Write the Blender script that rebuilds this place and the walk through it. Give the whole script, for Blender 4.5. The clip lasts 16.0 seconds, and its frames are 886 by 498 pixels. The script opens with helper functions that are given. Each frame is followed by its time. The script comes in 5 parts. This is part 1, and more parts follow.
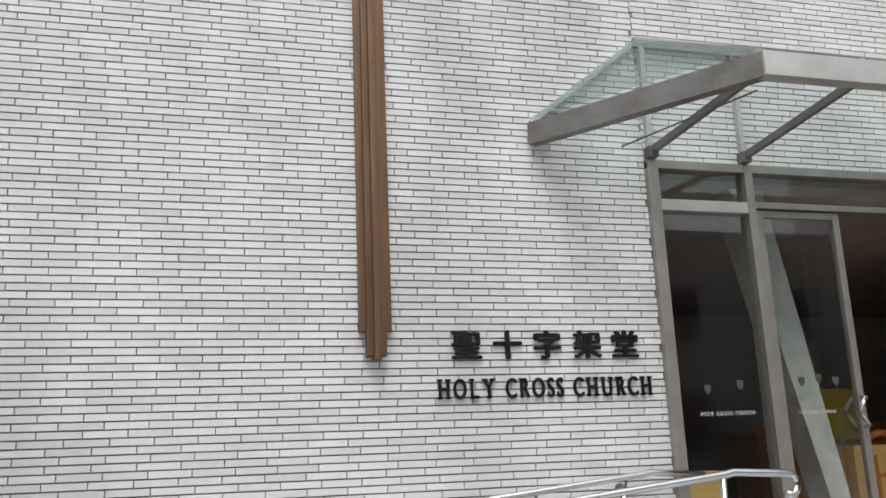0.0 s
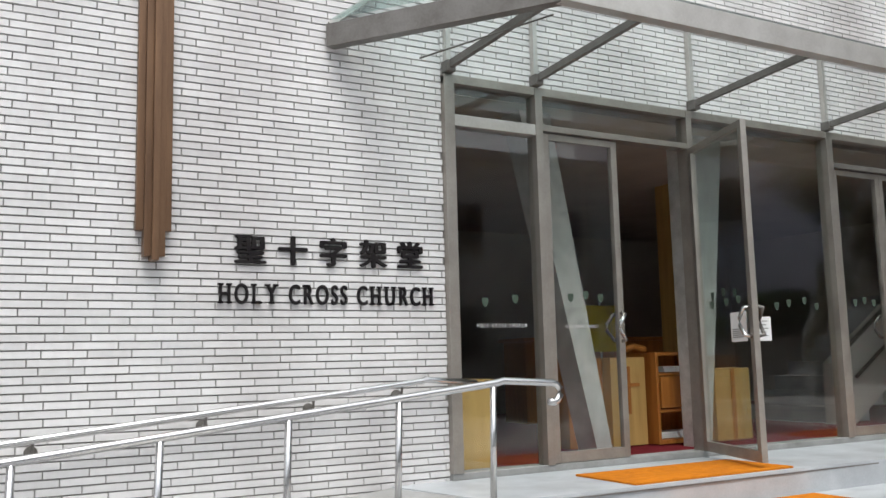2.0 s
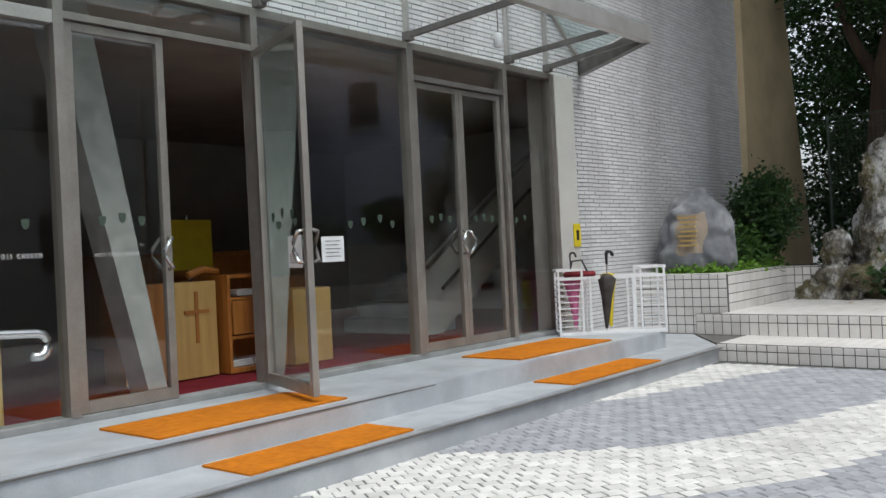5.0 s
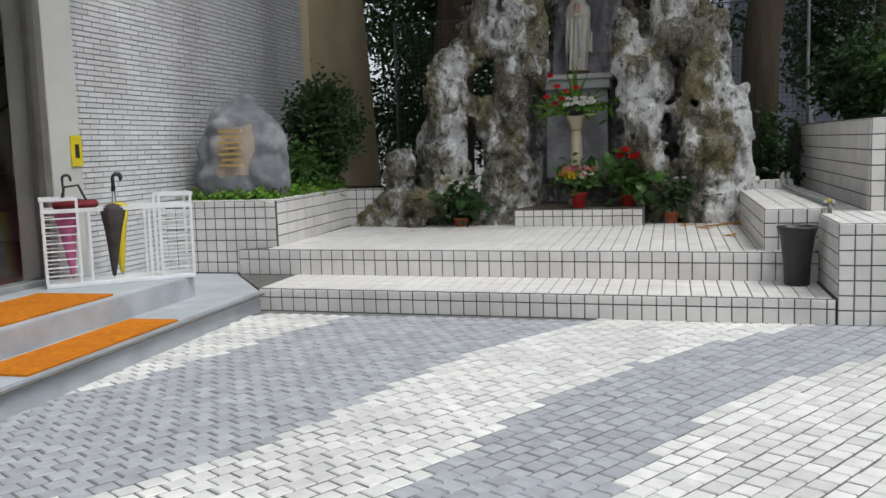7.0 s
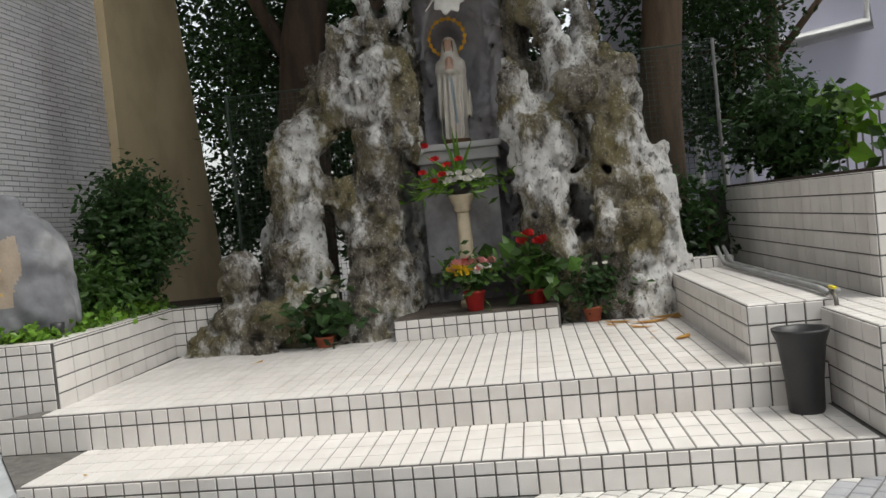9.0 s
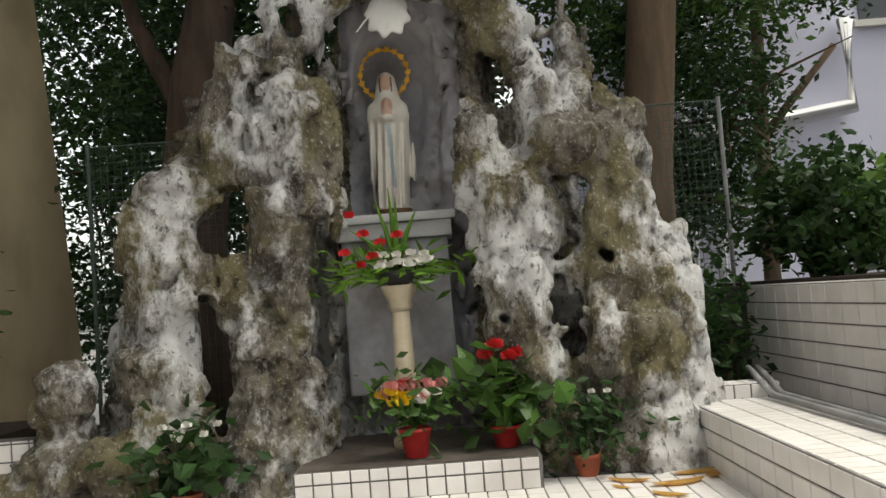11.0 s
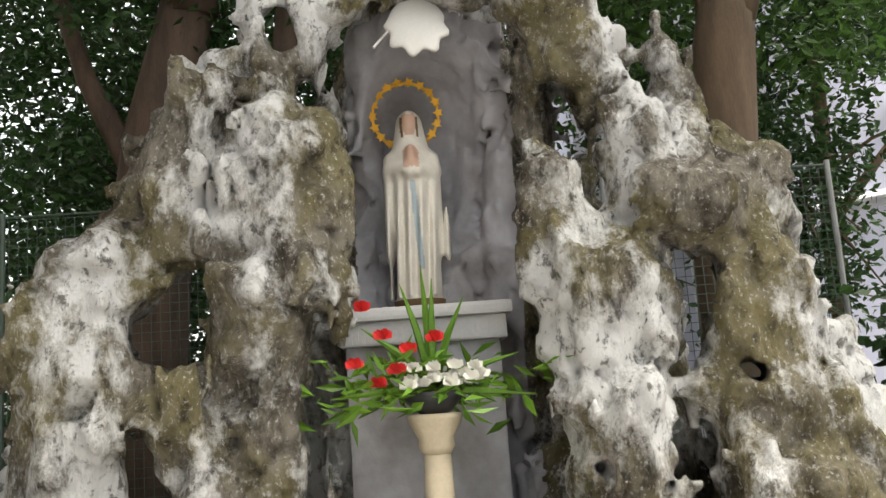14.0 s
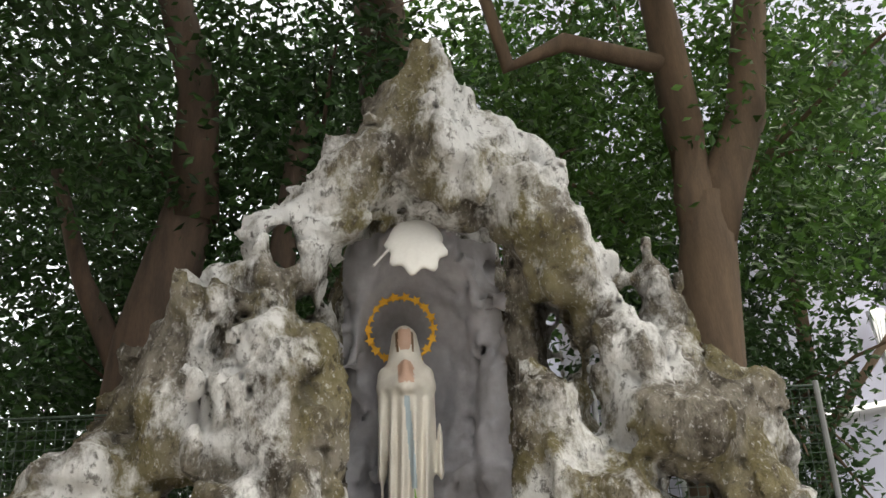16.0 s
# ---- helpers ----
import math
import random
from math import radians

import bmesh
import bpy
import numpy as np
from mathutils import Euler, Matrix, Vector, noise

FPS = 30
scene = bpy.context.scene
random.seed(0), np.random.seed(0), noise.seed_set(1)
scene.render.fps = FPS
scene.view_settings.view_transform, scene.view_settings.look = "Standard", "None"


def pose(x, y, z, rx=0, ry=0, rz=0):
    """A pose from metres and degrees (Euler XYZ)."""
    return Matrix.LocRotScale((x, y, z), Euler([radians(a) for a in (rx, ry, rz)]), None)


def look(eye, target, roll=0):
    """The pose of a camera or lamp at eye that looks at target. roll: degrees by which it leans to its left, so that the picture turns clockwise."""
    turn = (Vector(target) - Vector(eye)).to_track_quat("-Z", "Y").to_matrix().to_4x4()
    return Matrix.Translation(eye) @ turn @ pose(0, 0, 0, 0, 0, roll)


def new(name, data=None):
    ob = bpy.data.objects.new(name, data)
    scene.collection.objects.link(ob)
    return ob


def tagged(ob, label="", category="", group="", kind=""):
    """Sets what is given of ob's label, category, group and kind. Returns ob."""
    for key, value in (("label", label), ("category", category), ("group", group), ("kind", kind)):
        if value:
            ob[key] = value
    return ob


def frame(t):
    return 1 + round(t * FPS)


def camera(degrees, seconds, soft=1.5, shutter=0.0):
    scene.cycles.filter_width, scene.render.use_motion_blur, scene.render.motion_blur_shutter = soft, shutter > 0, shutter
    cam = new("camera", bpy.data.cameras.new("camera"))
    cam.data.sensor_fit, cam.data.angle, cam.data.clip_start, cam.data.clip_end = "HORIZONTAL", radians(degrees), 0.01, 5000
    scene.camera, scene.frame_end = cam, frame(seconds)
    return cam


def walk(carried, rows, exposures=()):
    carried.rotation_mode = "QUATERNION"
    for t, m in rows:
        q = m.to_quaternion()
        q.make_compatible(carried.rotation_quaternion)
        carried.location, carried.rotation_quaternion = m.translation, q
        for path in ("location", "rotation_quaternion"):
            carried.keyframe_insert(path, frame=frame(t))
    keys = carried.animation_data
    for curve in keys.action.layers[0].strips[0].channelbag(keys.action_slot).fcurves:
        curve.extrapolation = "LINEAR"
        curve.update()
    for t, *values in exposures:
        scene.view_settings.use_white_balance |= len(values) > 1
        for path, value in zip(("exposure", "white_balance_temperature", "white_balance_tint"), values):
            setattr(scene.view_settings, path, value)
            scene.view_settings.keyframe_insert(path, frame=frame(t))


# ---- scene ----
cam = camera(52.0, 16.0)
PATH = [
    (0, (0.706, 0.657, 1.1), (1.245, 2.526, 1.563), -2.4),
    (0.5, (0.715, 0.69, 1.106), (1.281, 2.566, 1.506), 0.3),
    (1, (0.725, 0.694, 1.107), (1.39, 2.542, 1.483), 0.4),
    (1.5, (0.723, 0.682, 1.097), (1.531, 2.476, 1.456), -0.4),
    (2, (0.732, 0.711, 1.107), (1.703, 2.442, 1.357), -1.4),
    (2.5, (0.757, 0.763, 1.118), (1.832, 2.442, 1.269), -1.7),
    (3, (0.972, 0.789, 1.075), (2.104, 2.433, 1.191), -1.9),
    (5.3, (1.968, 0.867, 1.281), (3.629, 1.981, 1.228), -1.6),
    (5.5, (2.153, 0.921, 1.273), (3.888, 1.91, 1.17), -0.5),
    (6, (2.751, 1.026, 1.27), (4.586, 1.799, 1.082), -1.0),
    (6.5, (3.273, 1.112, 1.313), (5.15, 1.762, 1.078), -2.4),
    (7, (3.835, 1.276, 1.325), (5.762, 1.763, 1.099), -1.8),
    (7.5, (4.421, 1.405, 1.356), (6.367, 1.835, 1.184), -3.6),
    (8, (4.978, 1.568, 1.392), (6.95, 1.877, 1.264), -3.8),
    (8.5, (5.564, 1.657, 1.403), (7.549, 1.901, 1.347), -5.6),
    (9, (6.127, 1.713, 1.41), (8.116, 1.911, 1.344), -5.8),
    (9.5, (6.755, 1.764, 1.42), (8.751, 1.874, 1.349), -6.2),
    (10, (7.312, 1.81, 1.438), (9.311, 1.896, 1.429), -4.9),
    (10.2, (7.558, 1.827, 1.436), (9.557, 1.894, 1.483), -4.0),
    (12.3, (9.739, 2.233, 1.637), (11.73, 2.195, 1.828), -4.9),
    (12.5, (9.869, 2.246, 1.645), (11.855, 2.206, 1.881), -4.4),
    (13, (10.179, 2.275, 1.654), (12.16, 2.232, 1.925), -4.7),
    (13.5, (10.375, 2.304, 1.664), (12.351, 2.25, 1.966), -4.4),
    (14, (10.401, 2.33, 1.663), (12.374, 2.277, 1.991), -4.1),
    (14.5, (10.385, 2.343, 1.67), (12.341, 2.281, 2.078), -3.2),
    (15, (10.373, 2.35, 1.689), (12.3, 2.263, 2.217), -3.2),
    (15.5, (10.369, 2.365, 1.709), (12.247, 2.251, 2.387), -3.3),
    (16, (10.356, 2.398, 1.76), (12.211, 2.282, 2.497), -3.2),
]
walk(cam, [(t, look(eye, target, roll)) for t, eye, target, roll in PATH],
     [(0, 0.6, 6450, 8), (1, 0.72, 6450, 8), (3, 0.82, 6450, 8), (5.5, 0.45, 6150, 7), (7, 0.45, 6150, 7), (9, 0.65, 6600, 7), (10, 0.7, 6900, 5), (12.5, 1.9, 6950, 7), (14, 2.0, 6950, 7), (16, 1.8, 7000, 7)])

# ---- light ----
world = bpy.data.worlds.new("world")
scene.world = world
world.use_nodes = True
wn, wl = world.node_tree.nodes, world.node_tree.links
sky = wn.new("ShaderNodeTexSky")
sky.sky_type, sky.sun_disc = "NISHITA", False
sky.sun_elevation, sky.sun_rotation, sky.dust_density = radians(65), radians(197), 3.0
grey = wn.new("ShaderNodeHueSaturation")
grey.inputs["Saturation"].default_value = 0.22
wl.new(sky.outputs[0], grey.inputs["Color"])
wl.new(grey.outputs[0], wn["Background"].inputs["Color"])
wn["Background"].inputs["Strength"].default_value = 0.15
sun = new("sun", bpy.data.lights.new("sun", "SUN"))
sun.data.energy, sun.data.angle, sun.data.color = 1.2, radians(25), (1.0, 0.97, 0.92)
sun.matrix_world = look((0, 0, 30), (4, 13, 0))


# ---- materials ----
def mat(name, a, b=None, rough=0.7, scale=6.0, bump=0.15, fine=60.0, metal=0.0, rnd=0.0, stretch=(1, 1, 1), stain=None, stain_scale=1.2, stain_amt=0.5, spec=0.4, island=False):
    """A surface between the colours a and b by noise at two scales, with bump, stains and a change from piece to piece."""
    m = bpy.data.materials.new(name)
    m.use_nodes = True
    n, l = m.node_tree.nodes, m.node_tree.links
    p = n["Principled BSDF"]
    p.inputs["Roughness"].default_value, p.inputs["Metallic"].default_value = rough, metal
    p.inputs["Specular IOR Level"].default_value = spec
    b = b or tuple(c * 0.75 for c in a)
    geo, mp = n.new("ShaderNodeNewGeometry"), n.new("ShaderNodeMapping")
    l.new(geo.outputs["Position"], mp.inputs["Vector"])
    mp.inputs["Scale"].default_value = stretch
    big, small = n.new("ShaderNodeTexNoise"), n.new("ShaderNodeTexNoise")
    big.inputs["Scale"].default_value, small.inputs["Scale"].default_value = scale, fine
    big.inputs["Detail"].default_value = 6
    small.inputs["Detail"].default_value = 4
    for t in (big, small):
        l.new(mp.outputs[0], t.inputs["Vector"])
    add = n.new("ShaderNodeMath")
    add.operation = "MULTIPLY_ADD"
    add.inputs[1].default_value = 0.4
    l.new(small.outputs["Fac"], add.inputs[0])
    l.new(big.outputs["Fac"], add.inputs[2])
    ramp = n.new("ShaderNodeValToRGB")
    ramp.color_ramp.elements[0].position, ramp.color_ramp.elements[1].position = 0.5, 0.9
    ramp.color_ramp.elements[0].color, ramp.color_ramp.elements[1].color = (*a, 1), (*b, 1)
    l.new(add.outputs[0], ramp.inputs["Fac"])
    colour = ramp.outputs["Color"]
    if stain:
        st = n.new("ShaderNodeTexNoise")
        st.inputs["Scale"].default_value, st.inputs["Detail"].default_value = stain_scale, 8
        l.new(mp.outputs[0], st.inputs["Vector"])
        sr = n.new("ShaderNodeMapRange")
        sr.inputs["From Min"].default_value, sr.inputs["From Max"].default_value, sr.inputs["To Max"].default_value = 0.48, 0.68, stain_amt
        l.new(st.outputs["Fac"], sr.inputs["Value"])
        mx = n.new("ShaderNodeMix")
        mx.data_type = "RGBA"
        l.new(sr.outputs[0], mx.inputs["Factor"])
        l.new(colour, mx.inputs[6])
        mx.inputs[7].default_value = (*stain, 1)
        colour = mx.outputs[2]
    if rnd:
        src = geo.outputs["Random Per Island"] if island else n.new("ShaderNodeObjectInfo").outputs["Random"]
        rr = n.new("ShaderNodeMapRange")
        rr.inputs["To Min"].default_value, rr.inputs["To Max"].default_value = 1 - rnd, 1 + rnd
        l.new(src, rr.inputs["Value"])
        hs = n.new("ShaderNodeHueSaturation")
        l.new(rr.outputs[0], hs.inputs["Value"])
        l.new(colour, hs.inputs["Color"])
        colour = hs.outputs[0]
    l.new(colour, p.inputs["Base Color"])
    if bump:
        bp = n.new("ShaderNodeBump")
        bp.inputs["Strength"].default_value, bp.inputs["Distance"].default_value = bump, 0.02
        l.new(add.outputs[0], bp.inputs["Height"])
        l.new(bp.outputs[0], p.inputs["Normal"])
    return m


def leaf_mat(name, a, b):
    m = mat(name, a, b, rough=0.45, scale=3, bump=0, rnd=0.45, island=True)
    n, l = m.node_tree.nodes, m.node_tree.links
    p = n["Principled BSDF"]
    tr, mix = n.new("ShaderNodeBsdfTranslucent"), n.new("ShaderNodeMixShader")
    mix.inputs[0].default_value = 0.35
    l.new(p.inputs["Base Color"].links[0].from_socket, tr.inputs["Color"])
    l.new(p.outputs[0], mix.inputs[1])
    l.new(tr.outputs[0], mix.inputs[2])
    l.new(mix.outputs[0], n["Material Output"].inputs["Surface"])
    return m


def glass_mat(name, tint, rough=0.0):
    m = bpy.data.materials.new(name)
    m.use_nodes = True
    n, l = m.node_tree.nodes, m.node_tree.links
    tr, gl, mix, fr = n.new("ShaderNodeBsdfTransparent"), n.new("ShaderNodeBsdfGlossy"), n.new("ShaderNodeMixShader"), n.new("ShaderNodeLayerWeight")
    tr.inputs["Color"].default_value = (*tint, 1)
    gl.inputs["Roughness"].default_value = 0.02 + rough
    pw, ma = n.new("ShaderNodeMath"), n.new("ShaderNodeMath")
    pw.operation, ma.operation = "POWER", "MULTIPLY_ADD"
    pw.inputs[1].default_value, ma.inputs[1].default_value, ma.inputs[2].default_value = 4.5, 0.8, 0.05
    l.new(fr.outputs["Facing"], pw.inputs[0])
    l.new(pw.outputs[0], ma.inputs[0])
    l.new(ma.outputs[0], mix.inputs[0])
    l.new(tr.outputs[0], mix.inputs[1])
    l.new(gl.outputs[0], mix.inputs[2])
    l.new(mix.outputs[0], n["Material Output"].inputs["Surface"])
    return m


BRICK = mat("white_glazed_brick", (0.72, 0.71, 0.71), (0.62, 0.61, 0.61), rough=0.38, scale=1.6, bump=0.12, fine=35, rnd=0.08, stretch=(1, 1, 0.35), stain=(0.4, 0.37, 0.37), stain_scale=1.0, stain_amt=0.5)
BRICK_FAR = mat("white_glazed_brick_joined", (0.72, 0.71, 0.71), (0.62, 0.61, 0.61), rough=0.38, scale=1.6, bump=0.12, fine=35, rnd=0.08, stretch=(1, 1, 0.35), stain=(0.4, 0.37, 0.37), stain_scale=1.0, stain_amt=0.5, island=True)
MORTAR = mat("dark_mortar", (0.24, 0.23, 0.225), (0.3, 0.29, 0.28), rough=0.95, scale=8)
TILE = mat("white_square_tile", (0.72, 0.69, 0.66), (0.64, 0.61, 0.58), rough=0.42, scale=5, bump=0.08, fine=160, rnd=0.05, stain=(0.4, 0.36, 0.32), stain_scale=2.0, stain_amt=0.3)
TILE_FAR = mat("white_square_tile_joined", (0.72, 0.69, 0.66), (0.64, 0.61, 0.58), rough=0.42, scale=5, bump=0.08, fine=160, rnd=0.05, stain=(0.4, 0.36, 0.32), stain_scale=2.0, stain_amt=0.3, island=True)
GROUT = mat("dark_grout", (0.09, 0.085, 0.08), (0.16, 0.15, 0.14), rough=0.95, scale=12)
MARBLE = mat("grey_marble", (0.46, 0.48, 0.5), (0.36, 0.38, 0.4), rough=0.45, scale=4, bump=0.03, fine=90, stain=(0.22, 0.22, 0.23), stain_scale=2.5, stain_amt=0.4)
CONCRETE = mat("weathered_concrete", (0.33, 0.33, 0.33), (0.24, 0.24, 0.23), rough=0.9, scale=4, bump=0.2, stain=(0.1, 0.1, 0.09), stain_scale=2.5, stain_amt=0.5)
SETT_L = mat("pale_granite_sett", (0.68, 0.66, 0.63), (0.56, 0.55, 0.52), rough=0.8, scale=9, bump=0.3, fine=110, rnd=0.12, island=True, stain=(0.3, 0.29, 0.28), stain_scale=0.9, stain_amt=0.3)
SETT_D = mat("blue_grey_granite_sett", (0.37, 0.375, 0.395), (0.29, 0.295, 0.31), rough=0.8, scale=9, bump=0.3, fine=110, rnd=0.12, island=True)
SETT_L1 = mat("pale_granite_single_sett", (0.68, 0.66, 0.63), (0.56, 0.55, 0.52), rough=0.8, scale=9, bump=0.3, fine=110, rnd=0.12)
SETT_D1 = mat("blue_grey_single_sett", (0.37, 0.375, 0.395), (0.29, 0.295, 0.31), rough=0.8, scale=9, bump=0.3, fine=110, rnd=0.12)
SAND = mat("joint_sand", (0.12, 0.118, 0.115), (0.18, 0.175, 0.17), rough=1, scale=10)
ALU = mat("dull_aluminium", (0.42, 0.39, 0.35), (0.33, 0.3, 0.27), rough=0.42, scale=5, bump=0.03, metal=0.75)
ALU_L = mat("pale_aluminium", (0.62, 0.6, 0.57), (0.5, 0.48, 0.45), rough=0.4, scale=5, bump=0.03, metal=0.6)
DARK_STEEL = mat("dark_painted_steel", (0.2, 0.19, 0.18), (0.13, 0.12, 0.11), rough=0.5, scale=6, bump=0.05, metal=0.3)
STEEL = mat("stainless_steel", (0.66, 0.66, 0.66), (0.58, 0.58, 0.58), rough=0.25, scale=8, bump=0.01, metal=1.0)
BRONZE = mat("brown_bronze", (0.2, 0.115, 0.065), (0.13, 0.075, 0.045), rough=0.4, scale=3, bump=0.04, metal=0.5, stretch=(6, 6, 0.5))
LETTER = mat("black_metal_letter", (0.012, 0.01, 0.012), (0.02, 0.018, 0.018), spec=0.1, rough=0.8, scale=10, bump=0.02)
GLASS = glass_mat("clear_glass", (0.92, 0.94, 0.93))
ROOFGLASS = glass_mat("dusty_roof_glass", (0.75, 0.85, 0.84), 0.12)
MATTING = mat("orange_coir_mat", (0.6, 0.2, 0.015), (0.45, 0.14, 0.01), rough=1, scale=20, bump=0.6, fine=260, stain=(0.3, 0.1, 0.02), stain_scale=4, stain_amt=0.3, spec=0.1)
CARPET = mat("dark_red_carpet", (0.2, 0.022, 0.03), (0.14, 0.015, 0.022), rough=1, scale=5, bump=0.2, spec=0.1)
DARKWALL = mat("dim_lobby_wall", (0.5, 0.46, 0.4), (0.42, 0.38, 0.33), rough=0.9, scale=2, bump=0.03)
PLASTER = mat("pale_plaster", (0.6, 0.58, 0.54), (0.52, 0.5, 0.46), rough=0.85, scale=2, bump=0.05)
BEIGE = mat("beige_plaster", (0.6, 0.48, 0.3), (0.52, 0.41, 0.25), rough=0.9, scale=1.5, bump=0.08, stain=(0.4, 0.32, 0.2), stain_scale=1.5)
PILLAR = mat("pale_speckled_concrete", (0.6, 0.6, 0.58), (0.42, 0.42, 0.4), rough=0.8, scale=7, bump=0.15)
WOOD = mat("orange_varnished_wood", (0.5, 0.2, 0.045), (0.36, 0.13, 0.025), rough=0.4, scale=3, bump=0.05, stretch=(8, 8, 0.6))
PALEWOOD = mat("pale_ply_wood", (0.62, 0.4, 0.14), (0.5, 0.31, 0.1), rough=0.5, scale=3, bump=0.04, stretch=(6, 6, 0.5))
PAPER = mat("white_paper", (0.8, 0.8, 0.8), (0.75, 0.75, 0.75), rough=0.8, scale=10, bump=0)
WHITE = mat("white_painted_wire", (0.78, 0.78, 0.78), (0.68, 0.68, 0.68), rough=0.4, scale=9, bump=0.02)
BLACK = mat("black_plastic", (0.02, 0.02, 0.022), (0.03, 0.03, 0.03), rough=0.45, scale=7, bump=0.03)
YELLOW = mat("yellow_plastic", (0.75, 0.6, 0.02), (0.65, 0.5, 0.02), rough=0.5, scale=8, bump=0)
UMBRELLA = mat("dark_brown_nylon", (0.035, 0.028, 0.025), (0.06, 0.05, 0.045), rough=0.7, scale=12, bump=0.2)
REDBAG = mat("dark_red_cloth", (0.2, 0.015, 0.02), (0.12, 0.01, 0.015), rough=0.8, scale=14, bump=0.3)
PINK = mat("pink_cloth", (0.7, 0.2, 0.4), (0.6, 0.15, 0.3), rough=0.8, scale=14, bump=0.2)


def rock_mat(name, dark, mid, pale, moss):
    """Weathered limestone: brown grey body, lime-white patches, mossy and black speckle, deep fine relief."""
    m = bpy.data.materials.new(name)
    m.use_nodes = True
    n, l = m.node_tree.nodes, m.node_tree.links
    p = n["Principled BSDF"]
    p.inputs["Roughness"].default_value, p.inputs["Specular IOR Level"].default_value = 0.95, 0.15
    geo, mp = n.new("ShaderNodeNewGeometry"), n.new("ShaderNodeMapping")
    l.new(geo.outputs["Position"], mp.inputs["Vector"])
    mp.inputs["Scale"].default_value = (1, 1, 0.75)

    def noise_node(scale, detail, rough=0.6, dist=0.0):
        t = n.new("ShaderNodeTexNoise")
        t.inputs["Scale"].default_value, t.inputs["Detail"].default_value, t.inputs["Roughness"].default_value, t.inputs["Distortion"].default_value = scale, detail, rough, dist
        l.new(mp.outputs[0], t.inputs["Vector"])
        return t.outputs["Fac"]

    def over(fac, lo, hi, below, colour, top=1.0):
        r = n.new("ShaderNodeMapRange")
        r.inputs["From Min"].default_value, r.inputs["From Max"].default_value, r.inputs["To Max"].default_value = lo, hi, top
        l.new(fac, r.inputs["Value"])
        x = n.new("ShaderNodeMix")
        x.data_type = "RGBA"
        l.new(r.outputs[0], x.inputs["Factor"])
        if isinstance(below, tuple):
            x.inputs[6].default_value = (*below, 1)
        else:
            l.new(below, x.inputs[6])
        x.inputs[7].default_value = (*colour, 1)
        return x.outputs[2]

    fine, grit = noise_node(17, 10, 0.72, 0.15), noise_node(48, 6, 0.75)
    c = over(noise_node(6, 9, 0.75, 0.1), 0.4, 0.58, dark, mid)
    c = over(noise_node(2.2, 5), 0.46, 0.58, c, moss, 0.65)
    c = over(noise_node(1.3, 10, 0.72, 0.1), 0.495, 0.575, c, pale, 0.92)
    c = over(fine, 0.54, 0.62, c, dark, 0.8)
    c = over(grit, 0.57, 0.64, c, pale, 0.5)
    l.new(c, p.inputs["Base Color"])
    h = n.new("ShaderNodeMath")
    h.operation = "MULTIPLY_ADD"
    h.inputs[1].default_value = 0.35
    l.new(grit, h.inputs[0])
    l.new(fine, h.inputs[2])
    bp = n.new("ShaderNodeBump")
    bp.inputs["Strength"].default_value, bp.inputs["Distance"].default_value = 1.0, 0.05
    l.new(h.outputs[0], bp.inputs["Height"])
    l.new(bp.outputs[0], p.inputs["Normal"])
    return m


ROCK = rock_mat("grey_karst_rock", (0.06, 0.05, 0.038), (0.24, 0.215, 0.175), (0.76, 0.75, 0.73), (0.2, 0.17, 0.075))
ROCK_IN = mat("grey_cement_rock", (0.4, 0.39, 0.41), (0.27, 0.26, 0.27), rough=0.95, scale=2.6, bump=0.9, fine=16, stain=(0.13, 0.11, 0.1), stain_scale=2.2, stain_amt=0.8, spec=0.2)
ROCK_D = mat("dark_brown_rock", (0.12, 0.1, 0.085), (0.06, 0.05, 0.042), rough=0.95, scale=3, bump=0.7, fine=25, spec=0.2)
BOULDER = mat("blue_grey_boulder", (0.2, 0.205, 0.22), (0.13, 0.13, 0.14), rough=0.85, scale=2.2, bump=0.5, fine=18, stain=(0.5, 0.5, 0.5), stain_scale=3, stain_amt=0.5)
PLAQUE = mat("chiselled_tan_face", (0.36, 0.29, 0.22), (0.28, 0.23, 0.18), rough=0.9, scale=10, bump=0.3)
GOLDINK = mat("gold_lettering", (0.55, 0.38, 0.12), (0.45, 0.3, 0.1), rough=0.5, scale=10, bump=0)
STATUE = mat("ivory_painted_plaster", (0.66, 0.62, 0.54), (0.55, 0.5, 0.43), rough=0.5, scale=7, bump=0.08)
SKIN = mat("painted_skin_tone", (0.5, 0.33, 0.25), (0.45, 0.28, 0.2), rough=0.5, scale=7, bump=0)
SASH = mat("pale_blue_sash", (0.36, 0.42, 0.44), (0.3, 0.35, 0.37), rough=0.5, scale=7, bump=0.05)
BROWN = mat("brown_painted_base", (0.16, 0.09, 0.045), (0.1, 0.06, 0.03), rough=0.7, scale=9, bump=0.2)
HALO = mat("yellow_gilt", (0.8, 0.42, 0.03), (0.68, 0.34, 0.02), rough=0.6, scale=9, bump=0)
CREAM = mat("cream_stone", (0.52, 0.44, 0.31), (0.42, 0.35, 0.25), rough=0.7, scale=9, bump=0.1)
ALTAR = mat("grey_white_stone", (0.5, 0.49, 0.48), (0.4, 0.39, 0.38), rough=0.7, scale=4, bump=0.1)
TRUNK = mat("brown_bark", (0.15, 0.1, 0.062), (0.085, 0.058, 0.038), rough=0.9, scale=3, bump=0.35, fine=30, stretch=(3, 3, 0.6))
